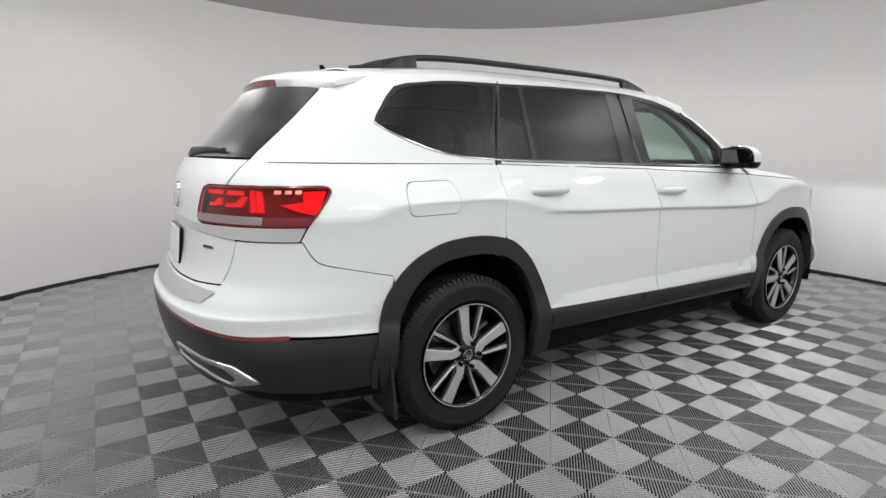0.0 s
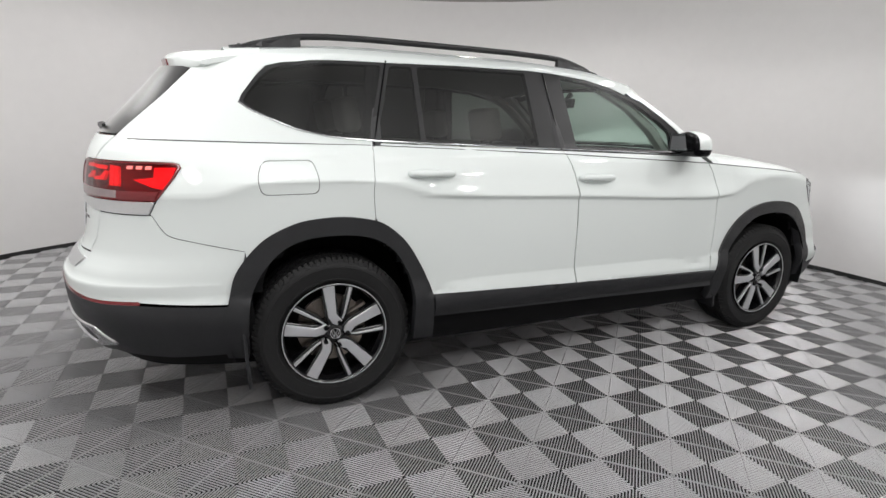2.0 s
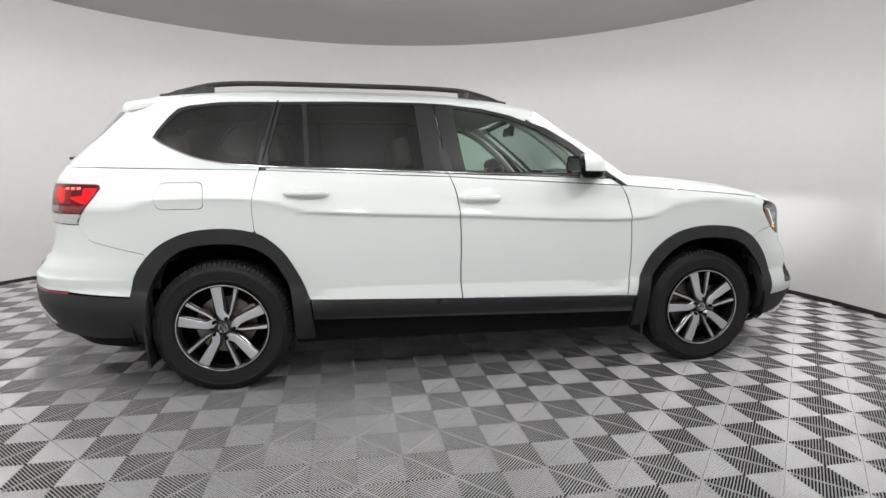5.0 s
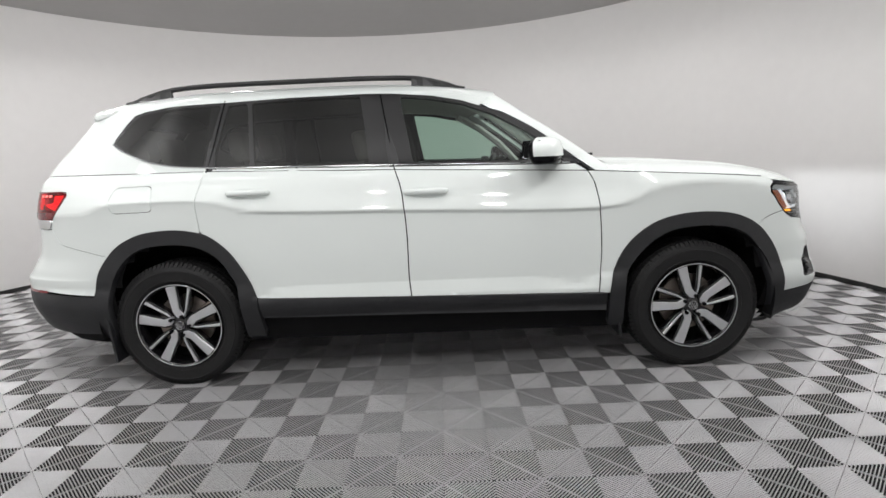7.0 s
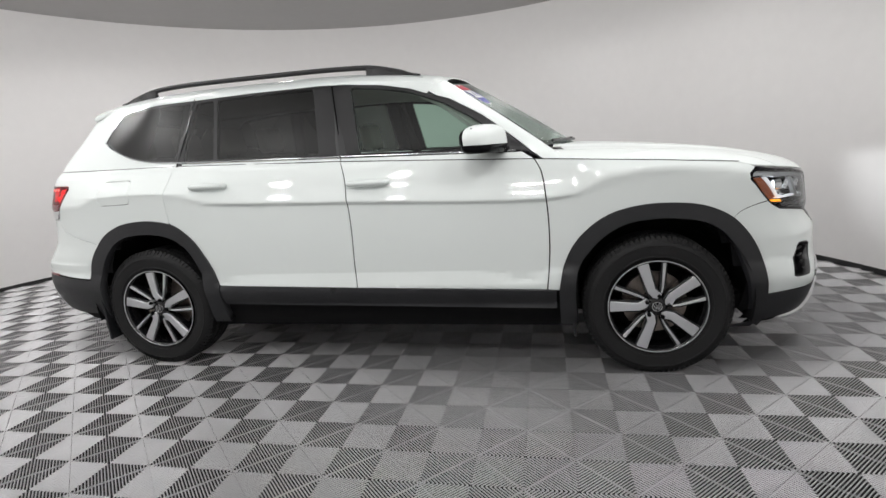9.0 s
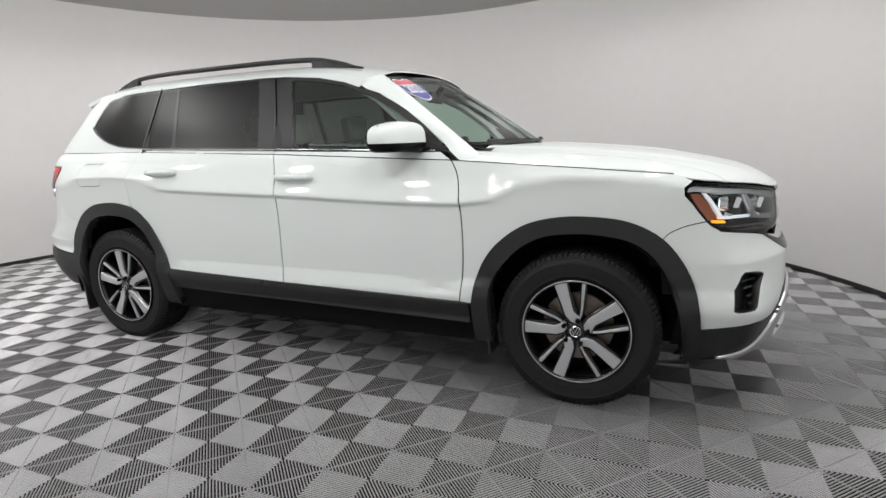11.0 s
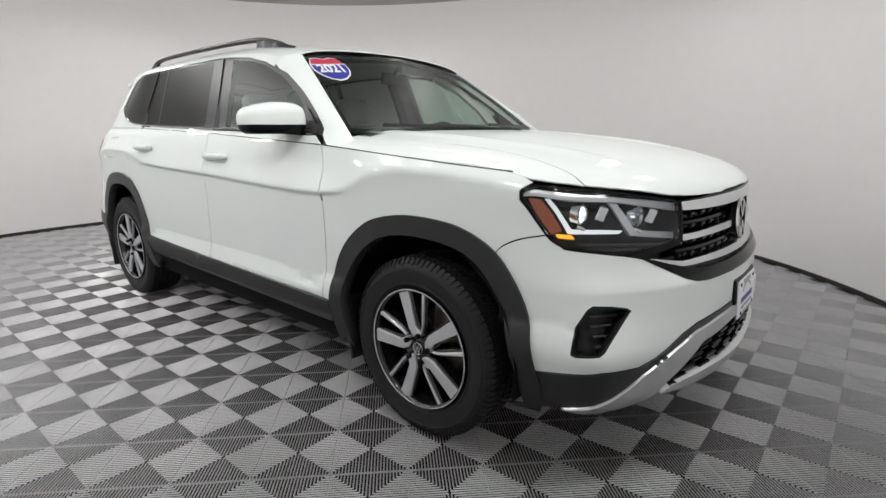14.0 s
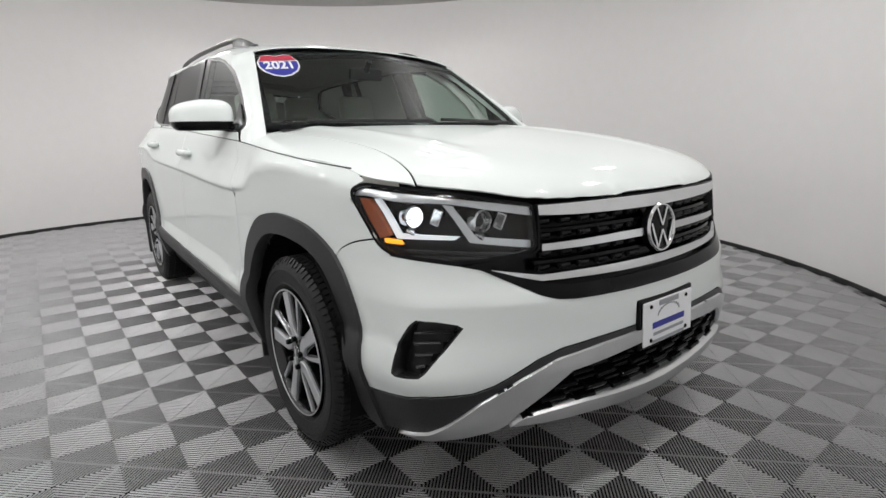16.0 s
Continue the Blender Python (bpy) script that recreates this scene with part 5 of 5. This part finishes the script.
def shield(k):
    top = [(-.085, .058), (-.045, .064), (0, .056), (.045, .064), (.085, .058)]
    low = [(.112, .02), (.108, -.008), (.085, -.034), (.045, -.054), (0, -.062), (-.045, -.054), (-.085, -.034), (-.108, -.008), (-.112, .02)]
    return [(a * k, b * k) for a, b in top + low]


sticker = decal("year_sticker", shield(1.0), .0015, PAPER_WHITE, screen, "shield-shaped red, white and blue year sticker")
decal("red_field", [(a * .93, b) for a, b in [(-.088, .054), (-.045, .058), (0, .050), (.045, .058), (.088, .054), (.108, .026), (-.108, .026)]], .0045, PAPER_RED, sticker)
decal("blue_field", [(a * .92, b * .92) for a, b in [(.112, .022), (.108, -.008), (.085, -.034), (.045, -.054), (0, -.062), (-.045, -.054), (-.085, -.034), (-.108, -.008), (-.112, .022)]], .0045, PAPER_BLUE, sticker)
txt = bpy.data.curves.new("year", "FONT")
txt.body, txt.size, txt.extrude, txt.align_x, txt.align_y, txt.offset = "2021", .082, .0004, "CENTER", "CENTER", .0022
tob = new("year_digits", txt)
bpy.context.view_layer.update()
dep = bpy.context.evaluated_depsgraph_get()
tm = bpy.data.meshes.new_from_object(tob.evaluated_get(dep))
bpy.data.objects.remove(tob)
tm.materials.clear()
tm.materials.append(PAPER_WHITE)
for v in tm.vertices:
    v.co = on_screen(-.642 + v.co.x / .93, .775 + 1.45 * v.co.y / .70, .0065 + v.co.z)
tob = new("year_digits", tm)
tob.parent = sticker
tagged(tob, "white digits 2021")

# ---- cabin ----
def build_seat(width):
    seat = tagged(empty("seat", car), "pale grey leather seat")
    part("cushion", block(.52, width, .17, pose(.0, 0, .60, 0, -6), .05, 3), CREAM, seat, smooth=True)
    part("backrest", block(.16, width * .96, .62, pose(-.30, 0, .93, 0, -14), .055, 3), CREAM, seat, smooth=True)
    part("headrest", block(.10, .27, .19, pose(-.395, 0, 1.36, 0, -10), .04, 3), CREAM, seat, smooth=True)
    for dy in (-.06, .06):
        part("headrest_post", tube([(-.37, dy, 1.19), (-.39, dy, 1.30)], .007, 8), CHROME, seat)
    return seat


seat = build_seat(.54)
seat.matrix_basis = pose(1.45, -.39, 0)
copy_thing(seat, pose(1.45, .39, 0))
for y in (-.285, .285):
    copy_thing(seat, pose(.62, y, .03))
for y in (-.28, .28):
    copy_thing(seat, pose(-.14, y, .03))
for ob in [o for o in bpy.data.objects if o.name.startswith("seat")]:
    ob.parent = car
part("dashboard", block(.42, 1.46, .24, pose(2.18, 0, 1.07, 0, -8), .07, 3), DASH, car, "charcoal dashboard", smooth=True)
part("dashboard_top", block(.40, 1.40, .05, pose(2.36, 0, 1.165, 0, -4), .02), DASH, car)
steer = part("steering_wheel", lathe([(.170, -.013), (.185, -.016), (.198, -.008), (.200, .004), (.190, .015), (.175, .012), (.168, 0)], 40, pose(1.90, .39, 1.10, 0, -65), close=True), DASH, car, "dark steering wheel", smooth=True)
part("wheel_boss", block(.34, .06, .03, pose(1.91, .39, 1.10, 0, -65, 90), .01), DASH, steer)
part("centre_console", block(.9, .26, .36, pose(1.55, 0, .58), .05), DASH, car)
part("cabin_floor", block(3.2, 1.10, .04, pose(.75, 0, .44), .01), DASH, car)
part("interior_mirror", block(.03, .22, .07, pose(1.92, 0, 1.53, 0, 8), .015), SATINBLACK, car)
part("mirror_stalk", tube([(1.93, 0, 1.55), (1.975, 0, 1.60)], .02, 8), SATINBLACK, car)
liner = sheet(mirrored([(x, -(wide(x, roof_edge(x)) - .03)) for x in (-.4, 0, .4, .8, 1.2, 1.6, 1.8)] + [(p.x - .03, p.y) for p in SCREEN_TOP[1:]]), roof_skin, upwards, h=.1, off=-.035, thick=.012)
panel("headliner", liner, LINER, car, "pale grey headliner")
for sg in (1, -1):
    for x0, x1, z0, lean in ((1.25, 1.31, 1.26, .06), (.27, .22, 1.27, .05)):
        a, b = skin(*fx(x0 - .015, 1.62)), skin(*fx(x1, 1.22))
        part("pillar_trim", tube([(a.x, -sg * (abs(a.y) - .035), a.z), (b.x, -sg * (abs(b.y) - .045), b.z)], [.035, .05], 8, flat=.5), LINER if a.x > 1.5 else DASH, car)
    part("front_pillar_trim", tube([(2.20, -sg * .74, 1.20), (2.05, -sg * .72, 1.36), (1.88, -sg * .685, 1.49), (1.70, -sg * .64, 1.585)], [.05, .05, .045, .045], 8, flat=.6), LINER, car, smooth=True)
    part("door_trim", block(1.9, .05, .42, pose(1.30, -sg * .87, .99), .02), DASH, car)
    part("rear_side_trim", block(.75, .05, .33, pose(-.15, -sg * .77, 1.04), .02), DASH, car)

# ---- ribbed floor tiles ----
PITCH, TURN, OX, OY = 0.40, radians(0.5), 1.521, -1.581


def tile_mesh():
    """One square tile of four ribbed quarters; its rib tops lie at z = 0. Verts and faces."""
    V, F = [], []

    def bar(a, b, w, z1, z0):
        """A rib from a to b with a rounded top."""
        (ax, ay), (bx, by) = a, b
        l = math.dist(a, b)
        if l < .004:
            return
        nx, ny = -(by - ay) / l * w / 2, (bx - ax) / l * w / 2
        i = len(V)
        for x, y in ((ax, ay), (bx, by)):
            for k, z in ((1, z0), (.96, z1 - .0016), (.80, z1 - .0009), (.46, z1 - .0002), (0, z1), (-.46, z1 - .0002), (-.80, z1 - .0009), (-.96, z1 - .0016), (-1, z0)):
                V.append((x + k * nx, y + k * ny, z))
        for k in range(8):
            F.append((i + k, i + k + 1, i + k + 10, i + k + 9))
        for k in (0, 9):
            F.append(tuple(i + k + j for j in (range(9) if k else range(8, -1, -1))))

    q = PITCH / 2
    n = 24
    for sx in (-1, 1):
        for sy in (-1, 1):
            # the quarter's diagonal runs from the tile's middle to its corner; ribs stand square to it
            for k in range(n):
                d = (k + .5) / n * 2 * q
                reach = min(d, 2 * q - d) - .0005
                cx, cy = sx * d / 2, sy * d / 2
                for e in (1, -1):
                    a = (cx + e * sx * .0008, cy - e * sy * .0008)
                    b = (cx + e * sx * reach / 2, cy - e * sy * reach / 2)
                    bar(a, b, .0048, 0.0, -.0044)
            bar((sx * .004, sy * .004), (sx * (q - .004), sy * (q - .004)), .0018, -.0044, -.012)
    return V, F


TV, TF = tile_mesh()
tile_data = bpy.data.meshes.new("tile")
tile_data.from_pydata(TV, [], TF)
tile_data.materials.append(TILE)
tile_data.shade_smooth()
tile_data.set_sharp_from_angle(angle=.9)
tile_data.update()
places = []
for i in range(-14, 15):
    for j in range(-14, 15):
        x = OX + PITCH * (i * math.cos(TURN) - j * math.sin(TURN))
        y = OY + PITCH * (i * math.sin(TURN) + j * math.cos(TURN))
        if math.hypot(x - CX, y - CY) < RADIUS + .25:
            places.append((x, y))
near = [p for p in places if -1.75 < p[0] < 5.3 and -3.1 < p[1] < -.35]
near = sorted(near, key=lambda p: p[1])[-300:]
chosen = set(near)
for x, y in near:
    ob = new("tile", tile_data)
    ob.matrix_basis = pose(x, y, 0, 0, 0, math.degrees(TURN))
    ob.parent = floor
rest = [p for p in places if p not in chosen]
tv = np.array(TV)
c, s = math.cos(TURN), math.sin(TURN)
tv = np.stack([tv[:, 0] * c - tv[:, 1] * s, tv[:, 0] * s + tv[:, 1] * c, tv[:, 2]], 1)
tf = TF
allv, allf = [], []
for k, (x, y) in enumerate(rest):
    far = tv + (x, y, 0)
    out_ = np.hypot(far[:, 0] - CX, far[:, 1] - CY) > RADIUS - .002
    gone = set(np.flatnonzero(out_).tolist())
    allv.append(far)
    allf += [tuple(i + k * len(tv) for i in f) for f in tf if gone.isdisjoint(f)]
ob = new("outer_tiles", bpy.data.meshes.new("outer_tiles"))
ob.data.from_pydata(np.concatenate(allv).tolist(), [], allf)
ob.data.materials.append(TILE)
ob.data.shade_smooth()
ob.data.set_sharp_from_angle(angle=.9)
ob.data.update()
ob.parent = floor
tagged(ob, "grey ribbed plastic floor tiles", kind="stuff")
